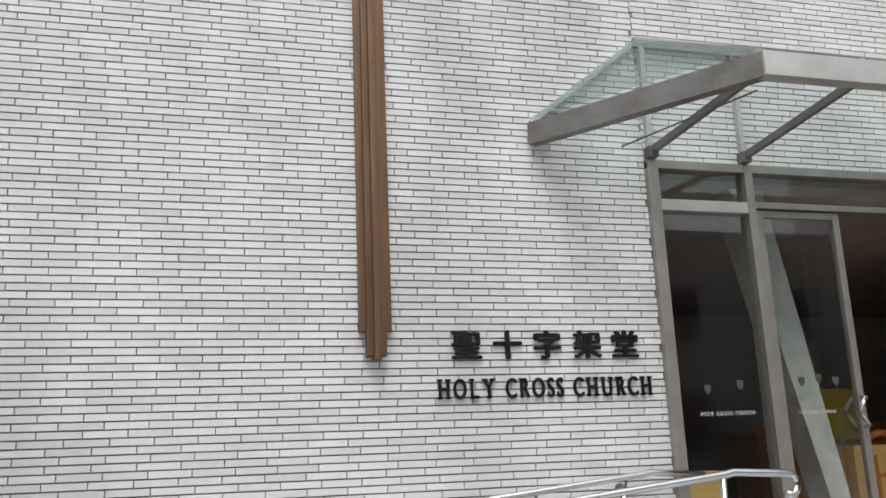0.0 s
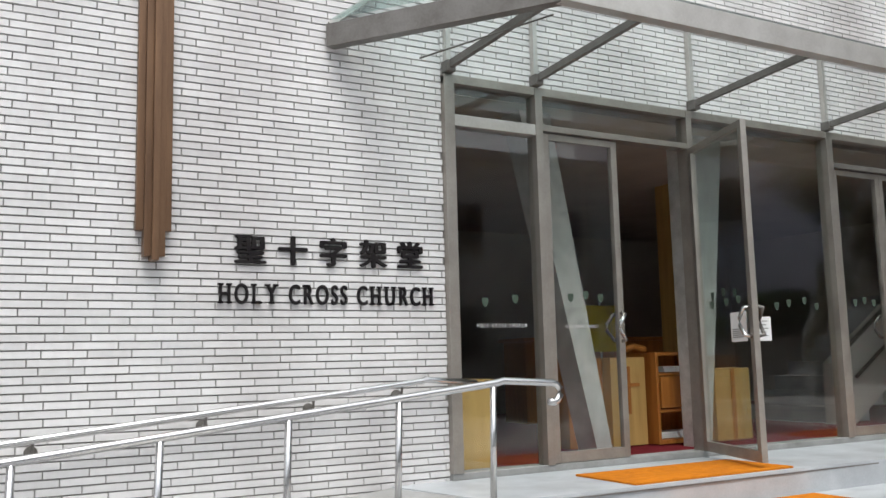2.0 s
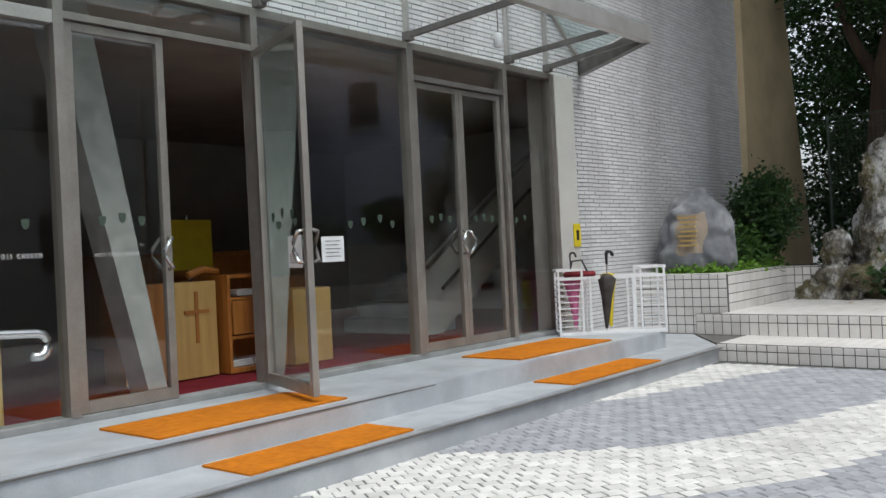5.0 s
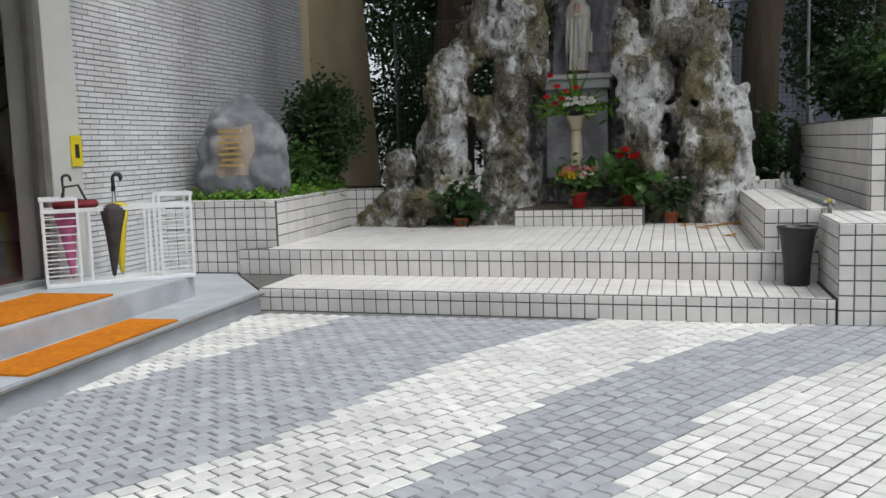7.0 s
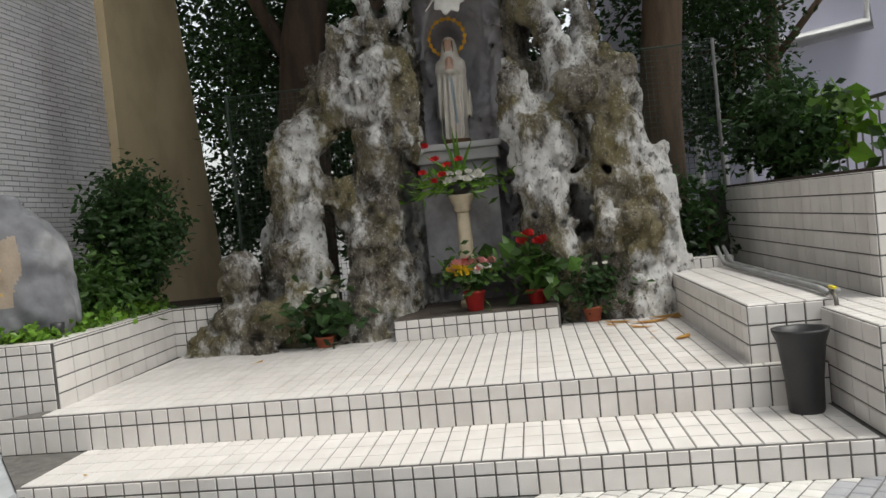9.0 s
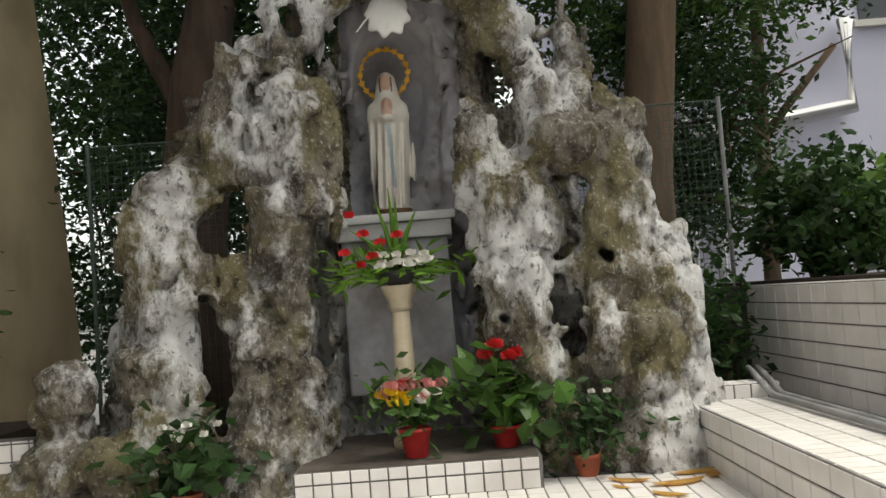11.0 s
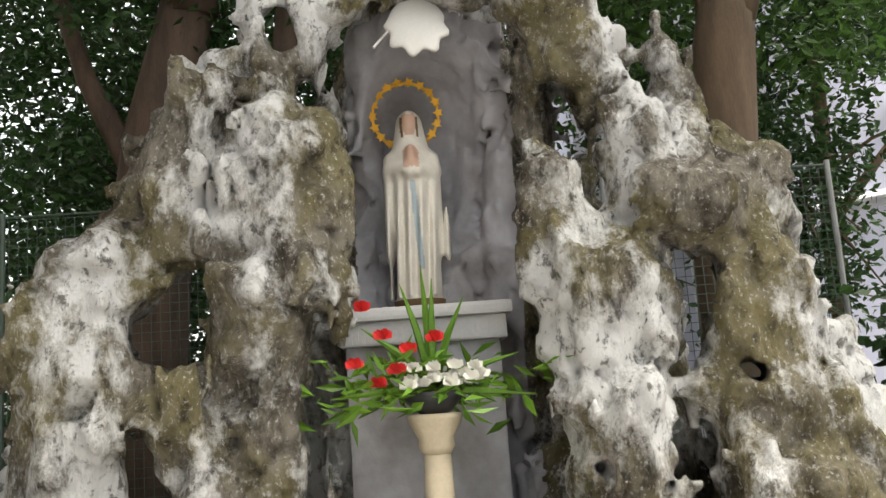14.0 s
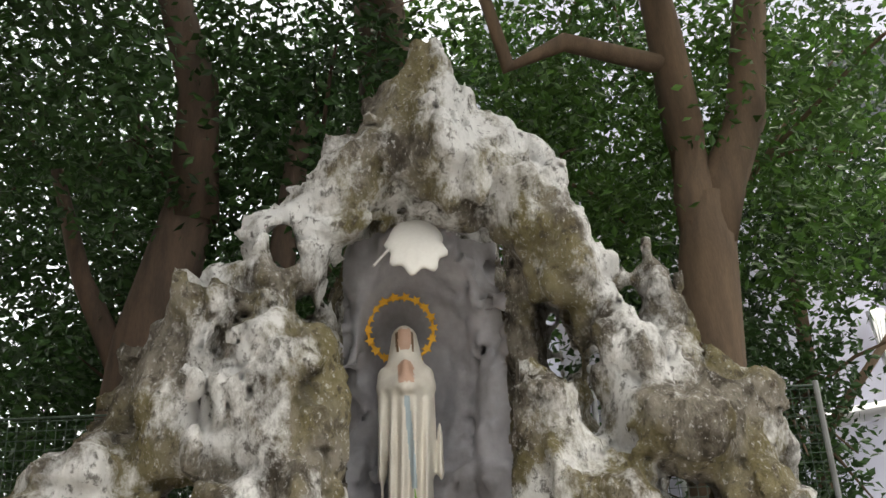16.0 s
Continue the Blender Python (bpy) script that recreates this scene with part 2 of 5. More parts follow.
DTRUNK = mat("dark_bark", (0.1, 0.065, 0.045), (0.05, 0.035, 0.025), rough=0.95, scale=3, bump=0.5, fine=30, stretch=(3, 3, 0.6))
LEAF = leaf_mat("tree_leaf", (0.075, 0.15, 0.028), (0.04, 0.095, 0.018))
LEAF_D = leaf_mat("dark_leaf", (0.04, 0.085, 0.022), (0.022, 0.055, 0.014))
LEAF_L = leaf_mat("bright_leaf", (0.16, 0.3, 0.03), (0.1, 0.22, 0.025))
RED = mat("red_petal", (0.65, 0.03, 0.03), (0.5, 0.02, 0.02), rough=0.6, scale=20, bump=0)
WPETAL = mat("white_petal", (0.8, 0.78, 0.72), (0.72, 0.7, 0.62), rough=0.6, scale=20, bump=0)
YPETAL = mat("yellow_petal", (0.75, 0.52, 0.02), (0.7, 0.42, 0.02), rough=0.6, scale=20, bump=0)
PPETAL = mat("pink_petal", (0.7, 0.32, 0.32), (0.6, 0.22, 0.2), rough=0.6, scale=20, bump=0)
REDPOT = mat("red_plastic_pot", (0.42, 0.03, 0.025), (0.33, 0.02, 0.02), rough=0.45, scale=10, bump=0)
CLAY = mat("terracotta_pot", (0.38, 0.1, 0.05), (0.3, 0.08, 0.04), rough=0.8, scale=10, bump=0.05)
DRYLEAF = mat("yellow_dry_leaf", (0.66, 0.44, 0.12), (0.5, 0.26, 0.06), rough=0.8, scale=20, bump=0.1)
SOIL = mat("dark_soil", (0.05, 0.035, 0.025), (0.03, 0.02, 0.015), rough=1, scale=15, bump=0.6)
BLUEWALL = mat("lilac_grey_render", (0.58, 0.58, 0.7), (0.52, 0.52, 0.62), rough=0.9, scale=1, bump=0.05)
GREYWALL = mat("grey_render", (0.55, 0.55, 0.54), (0.46, 0.46, 0.45), rough=0.9, scale=0.8, bump=0.05)
WINDOWDARK = mat("dark_window_glass", (0.03, 0.035, 0.04), (0.04, 0.045, 0.05), rough=0.1, scale=2, bump=0)
PVC = mat("white_pvc", (0.78, 0.78, 0.78), (0.7, 0.7, 0.7), rough=0.4, scale=5, bump=0)
MESHGREEN = mat("green_coated_wire", (0.06, 0.09, 0.07), (0.05, 0.07, 0.05), rough=0.5, scale=9, bump=0)


# ---- building helpers ----
def mesh_of(bm, name, material, smooth=False):
    me = bpy.data.meshes.new(name)
    bm.to_mesh(me)
    bm.free()
    me.materials.append(material)
    if smooth:
        for f in me.polygons:
            f.use_smooth = True
    return me


def part(name, bm, material, parent=None, label="", smooth=False):
    ob = new(name, mesh_of(bm, name, material, smooth))
    if parent:
        ob.parent = parent
    if label:
        tagged(ob, label)
    return ob


def thing(name, label, category, group="", kind="", at=(0, 0, 0)):
    ob = new(name)
    ob.location = at
    return tagged(ob, label, category, group, kind)


def box(bm, x0, x1, y0, y1, z0, z1, bevel=0.0):
    r = bmesh.ops.create_cube(bm, size=1, matrix=Matrix.Translation(((x0 + x1) / 2, (y0 + y1) / 2, (z0 + z1) / 2)) @ Matrix.Diagonal((x1 - x0, y1 - y0, z1 - z0, 1)))
    if bevel:
        es = list({e for v in r["verts"] for e in v.link_edges})
        bmesh.ops.bevel(bm, geom=es, offset=bevel, segments=2, affect="EDGES", profile=0.7)
    return bm


def B(*a, bevel=0.0):
    return box(bmesh.new(), *a, bevel=bevel)


def prism(pts, z0, z1, bevel=0.0):
    bm = bmesh.new()
    f = bm.faces.new([bm.verts.new((x, y, z0)) for x, y in pts])
    r = bmesh.ops.extrude_face_region(bm, geom=[f])
    for v in r["geom"]:
        if isinstance(v, bmesh.types.BMVert):
            v.co.z = z1
    bmesh.ops.recalc_face_normals(bm, faces=bm.faces)
    if bevel:
        bmesh.ops.bevel(bm, geom=[e for e in bm.edges if min(v.co.z for v in e.verts) > z1 - 1e-4], offset=bevel, segments=2, affect="EDGES")
    return bm


def bar(bm, a, b, w, h=None):
    """A straight bar of cross-section w by h from a to b."""
    a, b = Vector(a), Vector(b)
    h = h or w
    m = (b - a).to_track_quat("Z", "Y").to_matrix().to_4x4()
    bmesh.ops.create_cube(bm, size=1, matrix=Matrix.Translation((a + b) / 2) @ m @ Matrix.Diagonal((w, h, (b - a).length, 1)))
    return bm


def tube(bm, pts, r, seg=8):
    """A round bar through the points; r is one radius or one for each point."""
    pts = [Vector(p) for p in pts]
    rs = r if isinstance(r, (list, tuple)) else [r] * len(pts)
    rings = []
    for i, p in enumerate(pts):
        d = (pts[min(i + 1, len(pts) - 1)] - pts[max(i - 1, 0)]).normalized()
        q = d.to_track_quat("Z", "Y")
        rings.append([bm.verts.new(p + q @ Vector((rs[i] * math.cos(k * 2 * math.pi / seg), rs[i] * math.sin(k * 2 * math.pi / seg), 0))) for k in range(seg)])
    for a, b in zip(rings, rings[1:]):
        for k in range(seg):
            bm.faces.new((a[k], a[(k + 1) % seg], b[(k + 1) % seg], b[k]))
    bm.faces.new(rings[0][::-1])
    bm.faces.new(rings[-1])
    return bm


def lathe(profile, c=(0, 0, 0), seg=20, wobble=0.0, lobes=0):
    bm = bmesh.new()
    rings = []
    for r, z in profile:
        ring = []
        for k in range(seg):
            a = k * 2 * math.pi / seg
            rr = r * (1 + wobble * math.cos(lobes * a))
            ring.append(bm.verts.new((c[0] + rr * math.cos(a), c[1] + rr * math.sin(a), c[2] + z)))
        rings.append(ring)
    for a, b in zip(rings, rings[1:]):
        for k in range(seg):
            bm.faces.new((a[k], a[(k + 1) % seg], b[(k + 1) % seg], b[k]))
    bm.faces.new(rings[0][::-1])
    bm.faces.new(rings[-1])
    return bm


def joined_boxes(name, items, material, parent, h=0.008):
    """Many flat pieces as one mesh: items are (corner, edge u, edge v, normal) vectors; each gets a chamfered face."""
    vs, fs = [], []
    for o, u, v, nn in items:
        iu, iv = u * (h * 0.5 / u.length), v * (h * 0.5 / v.length)
        k = len(vs)
        vs += [o, o + u, o + u + v, o + v]
        t = o + nn
        vs += [t + iu + iv, t + u - iu + iv, t + u + v - iu - iv, t + v + iu - iv]
        fs += [(k + 4, k + 5, k + 6, k + 7)] + [(k + i, k + (i + 1) % 4, k + 4 + (i + 1) % 4, k + 4 + i) for i in range(4)]
    me = bpy.data.meshes.new(name)
    me.from_pydata([tuple(v) for v in vs], [], fs)
    me.materials.append(material)
    ob = new(name, me)
    ob.parent = parent
    tagged(ob, kind="stuff")
    return ob


def single(name, shape, o, parent, rot=None):
    ob = new(name, shape)
    ob.parent = parent
    ob.matrix_basis = Matrix.Translation(o) @ (rot or Matrix())
    return ob


def chip(name, du, dv, dn, material, h=0.006):
    """The mesh of one piece: du by dv, dn proud, along its own x and y."""
    bm = bmesh.new()
    lo = [bm.verts.new(p) for p in ((0, 0, 0), (du, 0, 0), (du, dv, 0), (0, dv, 0))]
    hi = [bm.verts.new(p) for p in ((h, h, dn), (du - h, h, dn), (du - h, dv - h, dn), (h, dv - h, dn))]
    bm.faces.new(hi)
    for i in range(4):
        bm.faces.new((lo[i], lo[(i + 1) % 4], hi[(i + 1) % 4], hi[i]))
    return mesh_of(bm, name, material)


def tile_face(parent, o, u, v, pitch_u=0.105, pitch_v=0.105, joint=0.009, singles=True):
    """Square tiles over the face spanned by u and v from the corner o; the last ones are cut."""
    o, u, v = Vector(o), Vector(u), Vector(v)
    eu, ev = u.normalized(), v.normalized()
    nn = eu.cross(ev)
    rot = Matrix((eu, ev, nn)).transposed().to_4x4()
    nu, nv = math.ceil(u.length / pitch_u - 0.05), math.ceil(v.length / pitch_v - 0.05)
    items = []
    for i in range(nu):
        for j in range(nv):
            du, dv = min(pitch_u, u.length - i * pitch_u) - joint, min(pitch_v, v.length - j * pitch_v) - joint
            if du < 0.01 or dv < 0.01:
                continue
            items.append((o + eu * (i * pitch_u + joint / 2) + ev * (j * pitch_v + joint / 2), round(du, 3), round(dv, 3)))
    if singles and len(items) <= 300:
        made = {}
        for p, du, dv in items:
            if (du, dv) not in made:
                made[du, dv] = chip("tile", du, dv, 0.006, TILE, 0.003)
            single("tile", made[du, dv], p, parent, rot)
    else:
        joined_boxes("tiles", [(p, eu * du, ev * dv, nn * 0.006) for p, du, dv in items], TILE_FAR, parent, 0.005)


# value noise on a lattice, for the rocks
LAT = np.random.RandomState(4).rand(32, 32, 32)


def vnoise(x, y, z):
    xi, yi, zi = np.floor(x).astype(int), np.floor(y).astype(int), np.floor(z).astype(int)
    fx, fy, fz = x - xi, y - yi, z - zi
    fx, fy, fz = fx * fx * (3 - 2 * fx), fy * fy * (3 - 2 * fy), fz * fz * (3 - 2 * fz)
    out = 0
    for a in (0, 1):
        for b in (0, 1):
            for c in (0, 1):
                wgt = (fx if a else 1 - fx) * (fy if b else 1 - fy) * (fz if c else 1 - fz)
                out = out + wgt * LAT[(xi + a) % 32, (yi + b) % 32, (zi + c) % 32]
    return out - 0.5


class Solid:
    """A soft solid on a grid: add and cut balls and capsules, then take its skin."""

    def __init__(self, lo, hi, step):
        self.lo, self.step = np.array(lo), step
        ax = [np.arange(lo[i], hi[i], step) for i in range(3)]
        self.x, self.y, self.z = np.meshgrid(*ax, indexing="ij")
        self.f = np.full(self.x.shape, 9.0)

    def capsule(self, a, b, ra, rb):
        a, b = np.array(a, float), np.array(b, float)
        d = b - a
        px, py, pz = self.x - a[0], self.y - a[1], self.z - a[2]
        t = np.clip((px * d[0] + py * d[1] + pz * d[2]) / max(d @ d, 1e-9), 0, 1)
        return np.sqrt((px - t * d[0]) ** 2 + (py - t * d[1]) ** 2 + (pz - t * d[2]) ** 2) - (ra + (rb - ra) * t)

    def egg(self, c, r):
        q = np.sqrt(((self.x - c[0]) / r[0]) ** 2 + ((self.y - c[1]) / r[1]) ** 2 + ((self.z - c[2]) / r[2]) ** 2)
        return (q - 1) * min(r)

    def add(self, g, k=0.12):
        h = np.clip(0.5 + 0.5 * (g - self.f) / k, 0, 1)
        self.f = g * (1 - h) + self.f * h - k * h * (1 - h)

    def cut(self, g, k=0.05):
        h = np.clip(0.5 - 0.5 * (self.f + g) / k, 0, 1)
        self.f = self.f * (1 - h) - g * h + k * h * (1 - h)

    def rough(self, scale, amount, seed=0.0, sz=1.0):
        self.f = self.f + amount * vnoise(self.x * scale + seed, self.y * scale + seed * 1.7, self.z * scale * sz + seed * 2.3)

    def ridged(self, scale, amount, seed=0.0, sz=1.0):
        self.f = self.f + amount * (0.35 - 2 * abs(vnoise(self.x * scale + seed, self.y * scale + seed * 1.7, self.z * scale * sz + seed * 2.3)))

    def cracks(self, scale, depth, width, seed, sz=0.35):
        q = vnoise(self.x * scale + seed, self.y * scale + seed * 1.7, self.z * scale * sz + seed * 2.3)
        self.f = self.f + depth * np.clip(1 - abs(q) / width, 0, 1)

    def skin(self, name, material, smooth=True):
        f = self.f
        s = f < 0
        n = f.shape
        cnt, acc = np.zeros([k - 1 for k in n]), np.zeros([k - 1 for k in n] + [3])
        for axis in range(3):
            o1, o2 = [a for a in range(3) if a != axis]
            sl0, sl1 = [slice(None)] * 3, [slice(None)] * 3
            sl0[axis], sl1[axis] = slice(0, -1), slice(1, None)
            f0, f1 = f[tuple(sl0)], f[tuple(sl1)]
            cross = (f0 < 0) != (f1 < 0)
            t = np.where(cross, f0 / np.where(f0 == f1, 1, f0 - f1), 0)
            for i in (0, 1):
                for j in (0, 1):
                    c = [slice(None)] * 3
                    c[o1] = slice(i, i + n[o1] - 1)
                    c[o2] = slice(j, j + n[o2] - 1)
                    cc, tt = cross[tuple(c)], t[tuple(c)]
                    cnt += cc
                    acc[..., axis] += np.where(cc, tt, 0)
                    acc[..., o1] += np.where(cc, i, 0)
                    acc[..., o2] += np.where(cc, j, 0)
        use = cnt > 0
        ids = np.full(use.shape, -1)
        ids[use] = np.arange(use.sum())
        cell = np.argwhere(use)
        verts = self.lo + self.step * (cell + acc[use] / cnt[use][:, None])
        faces = []
        for axis in range(3):
            o1, o2 = (axis + 1) % 3, (axis + 2) % 3
            sl0, sl1 = [slice(None)] * 3, [slice(None)] * 3
            sl0[axis], sl1[axis] = slice(0, -1), slice(1, None)
            cross = s[tuple(sl0)] != s[tuple(sl1)]
            ij = np.argwhere(cross)
            ok = (ij[:, o1] > 0) & (ij[:, o2] > 0) & (ij[:, o1] < n[o1] - 1) & (ij[:, o2] < n[o2] - 1)
            ij = ij[ok]
            quad = []
            for d1, d2 in ((-1, -1), (0, -1), (0, 0), (-1, 0)):
                c = ij.copy()
                c[:, o1] += d1
                c[:, o2] += d2
                quad.append(ids[c[:, 0], c[:, 1], c[:, 2]])
            quad = np.stack(quad, 1)
            inside = s[tuple(sl0)][tuple(ij.T)]
            quad[~inside] = quad[~inside][:, ::-1]
            faces.append(quad)
        faces = np.concatenate(faces)
        faces = faces[(faces >= 0).all(1)]
        me = bpy.data.meshes.new(name)
        me.from_pydata(verts.tolist(), [], faces.tolist())
        me.materials.append(material)
        if smooth:
            me.polygons.foreach_set("use_smooth", np.ones(len(me.polygons), bool))
        return me


def leaf_mesh(name, centres, sizes, material, rng, slim=0.5, droop=0.3):
    """One leaf, folded along its middle, at each centre, turned at random."""
    n = len(centres)
    d = rng.normal(size=(n, 3))
    d[:, 2] = d[:, 2] * 0.6 - droop
    d /= np.linalg.norm(d, axis=1)[:, None]
    w = np.cross(d, rng.normal(size=(n, 3)))
    w /= np.linalg.norm(w, axis=1)[:, None]
    up = np.cross(d, w)
    s = sizes[:, None]
    c = np.asarray(centres)
    v = np.stack([c, c + d * s * 0.5 + w * s * slim * 0.5 + up * s * 0.08, c + d * s, c + d * s * 0.5 - w * s * slim * 0.5 + up * s * 0.08], 1).reshape(-1, 3)
    k = np.arange(n)[:, None] * 4
    f = np.concatenate([k + np.array([[0, 1, 2]]), k + np.array([[0, 2, 3]])])
    me = bpy.data.meshes.new(name)
    me.from_pydata(v.tolist(), [], f.tolist())
    me.materials.append(material)
    return me


def clumps(rng, n, centre, radius, count, spread):
    """Points in clumps inside an egg-shaped crown."""
    centre, radius = np.array(centre), np.array(radius)
    q = rng.normal(size=(count, 3))
    q *= (rng.rand(count, 1) ** 0.4) / np.linalg.norm(q, axis=1)[:, None]
    base = centre + q * radius
    return base[rng.randint(count, size=n)] + rng.normal(size=(n, 3)) * spread


# ---- ground ----
W = 6.05          # face of the church front
Z1, Z2 = 0.17, 0.34   # marble steps
T1, T2 = 0.186, 0.42  # tiled steps
ground = tagged(new("ground", mesh_of(B(-300, 300, -300, 300, -0.3, -0.004), "ground", SAND)), "dark sandy joint bed under the setts", "ground", kind="structure")
pavement = tagged(new("pavement", mesh_of(B(-4, 11.6, -6, 6.0, -0.1, -0.002), "pavement", SAND)), "grey and white granite sett paving in waves", "pavement", kind="structure")


def curve_y(x):
    d = x - 8
    return 2.9 - 0.25 * d - (0.16 if d < 0 else 0.03) * d ** 3


BANDS = ((-1.0, 1.3), (0, 0), (0.9, -0.65), (1.5, -1.25), (2.3, -2.0), (3.0, -2.7), (3.8, -3.4))


def pale(x, y):
    n = sum(y < curve_y(min(max(x + a, 4.6), 12.5)) + b for a, b in BANDS)
    return n % 2 == 0


rng = random.Random(5)
ca, sa = math.cos(radians(-32)), math.sin(radians(-32))
pale_items, dark_items, near = [], [], []
U, V = Vector((ca, sa, 0)), Vector((-sa, ca, 0))
for i in range(-110, 180):
    for j in range(-90, 130):
        u, v = i * 0.11 + (0.05 if j % 2 else 0), j * 0.095
        p = U * u + V * v + Vector((4, 1, 0))
        if not (-1.5 < p.x < 10.95 and -4 < p.y < 4.62):
            continue
        if p.x > 10.45 + 0.06 * max(p.y, 0) and p.y > 0.1 or p.x > 10.5:
            continue
        du, dv = 0.1055 - rng.random() * 0.01, 0.0905 - rng.random() * 0.009
        h = 0.003 + rng.random() * 0.004
        light = pale(p.x, p.y)
        if 5.0 < p.x < 7.2 and 1.2 < p.y < 2.2 and len(near) < 300:
            near.append((p, light))
        else:
            (pale_items if light else dark_items).append((p, U * du, V * dv, Vector((rng.uniform(-.002, .002), 0, h))))

# ---- church front ----
WALL_L = tagged(new("wall_west", mesh_of(B(-12, 3.74, W + 0.012, W + 0.35, -0.1, 8.5), "wall_west", MORTAR)), "white glazed brick church front with dark joints", "wall", kind="structure")
WALL_T = tagged(new("wall_over_door", mesh_of(B(3.74, 10.42, W + 0.012, W + 0.35, 3.1, 8.5), "wall_over_door", MORTAR)), "white glazed brick wall above the glass doors", "wall", kind="structure")
WALL_R = tagged(new("wall_east", mesh_of(B(10.42, 15.4, W + 0.012, W + 0.35, -0.1, 8.5), "wall_east", MORTAR)), "white glazed brick wall behind the planter", "wall", kind="structure")


def brick_items(x0, x1, z0, z1, bl=0.235, bh=0.0455, seed=1):
    r = random.Random(seed)
    out = []
    for j in range(int((z1 - z0) / bh)):
        x = x0 - r.random() * 0.02 - (bl / 2 if j % 2 else 0) + r.uniform(-0.03, 0.03)
        z = z0 + j * bh
        while x < x1:
            a, b = max(x, x0), min(x + bl - 0.0045, x1)
            if b - a > 0.02:
                out.append((a, b, z + 0.002, z + bh - 0.0045, 0.012 + r.random() * 0.003))
            x += bl
    return out


def wall_bricks(parent, items, pick=None):
    shapes, rest, n = {}, [], 0
    rot = pose(0, 0, 0, 90, 0, 0)
    for a, b, z, zz, d in items:
        if pick and n < 300 and pick(a, z) and b - a > 0.2:
            if "s" not in shapes:
                shapes["s"] = chip("brick", 0.2305, zz - z, 0.013, BRICK, 0.002)
            single("brick", shapes["s"], (a, W + 0.012, z), parent, rot)
            n += 1
        else:
            rest.append((Vector((a, W + 0.012, z)), Vector((b - a, 0, 0)), Vector((0, 0, zz - z)), Vector((0, -d, 0))))
    joined_boxes("bricks", rest, BRICK_FAR, parent, 0.004)


# soffit, roof and back of the church, and the lobby behind the glass
tagged(new("lobby_floor", mesh_of(B(3.4, 10.6, W + 0.05, 12.5, 0.2, Z2 - 0.01), "lobby_floor", CARPET)), "dark red carpet on the lobby floor", "floor", kind="structure")
cb = B(3.4, 13.5, W + 0.36, 12.5, 3.1, 3.3)
tagged(new("ceiling", mesh_of(cb, "ceiling", DARKWALL)), "dim flat lobby ceiling", "ceiling", kind="structure")
tagged(new("wall_lobby_back", mesh_of(B(3.2, 13.5, 12.5, 12.7, 0, 3.3), "wall_lobby_back", DARKWALL)), "dim back wall of the lobby", "wall", kind="structure")
tagged(new("wall_lobby_west", mesh_of(B(3.2, 3.4, W + 0.36, 12.5, 0, 3.3), "wall_lobby_west", DARKWALL)), "dim side wall of the lobby", "wall", kind="structure")
tagged(new("wall_lobby_east", mesh_of(B(13.3, 13.5, W + 0.36, 12.5, 0, 3.3), "wall_lobby_east", PLASTER)), "pale plaster wall beside the stairs", "wall", kind="structure")
tagged(new("lobby_floor_east", mesh_of(B(10.6, 13.3, W + 0.36, 12.5, 0.2, Z2 - 0.01), "lobby_floor_east", CARPET)), "dark red carpet by the stairs", "floor", kind="structure")

# marble steps
lower = tagged(new("marble_lower_step", mesh_of(prism([(3.2, 4.55), (10.72, 4.6), (11.56, 5.2), (11.72, 5.3), (11.72, W), (3.2, W)], -0.05, Z1, 0.008), "marble_lower_step", MARBLE)), "grey marble lower entrance step with a dark edge line", "step", kind="structure")
upper = tagged(new("marble_upper_step", mesh_of(prism([(3.5, 5.06), (10.42, 5.03), (10.55, W), (3.3, W)], Z1, Z2, 0.008), "marble_upper_step", MARBLE)), "grey marble upper entrance landing", "step", kind="structure")
for nm, y, z, xa, xb, par in (("edge_strip", 4.543, Z1 - 0.022, 3.2, 10.7, lower), ("edge_strip", 5.044, Z2 - 0.022, 3.5, 10.42, upper)):
    part(nm, B(xa, xb, y + 0.002, y + 0.04, z - 0.006, z + 0.004), DARK_STEEL, par)
tagged(new("door_sill", mesh_of(B(3.74, 10.05, W - 0.04, W + 0.12, Z2, Z2 + 0.045, bevel=0.006), "door_sill", CONCRETE)), "pale stone sill under the glass front", "sill", kind="structure")

# ramp
rp = bmesh.new()
prof = [(-4.0, -0.05), (3.5, -0.05), (3.5, Z2 - 0.004), (3.3, Z2 - 0.01), (0.3, 0.012), (-4.0, 0.012)]
f = rp.faces.new([rp.verts.new((x, 4.78, z)) for x, z in prof])
r = bmesh.ops.extrude_face_region(rp, geom=[f])
for v in r["geom"]:
    if isinstance(v, bmesh.types.BMVert):
        v.co.y = W - 0.005
bmesh.ops.recalc_face_normals(rp, faces=rp.faces)
tagged(new("ramp", mesh_of(rp, "ramp", CONCRETE)), "weathered grey concrete access ramp", "ramp", kind="structure")


def ramp_z(x):
    return 0.012 + max(0, min(1, (x - 0.3) / 3.0)) * 0.318


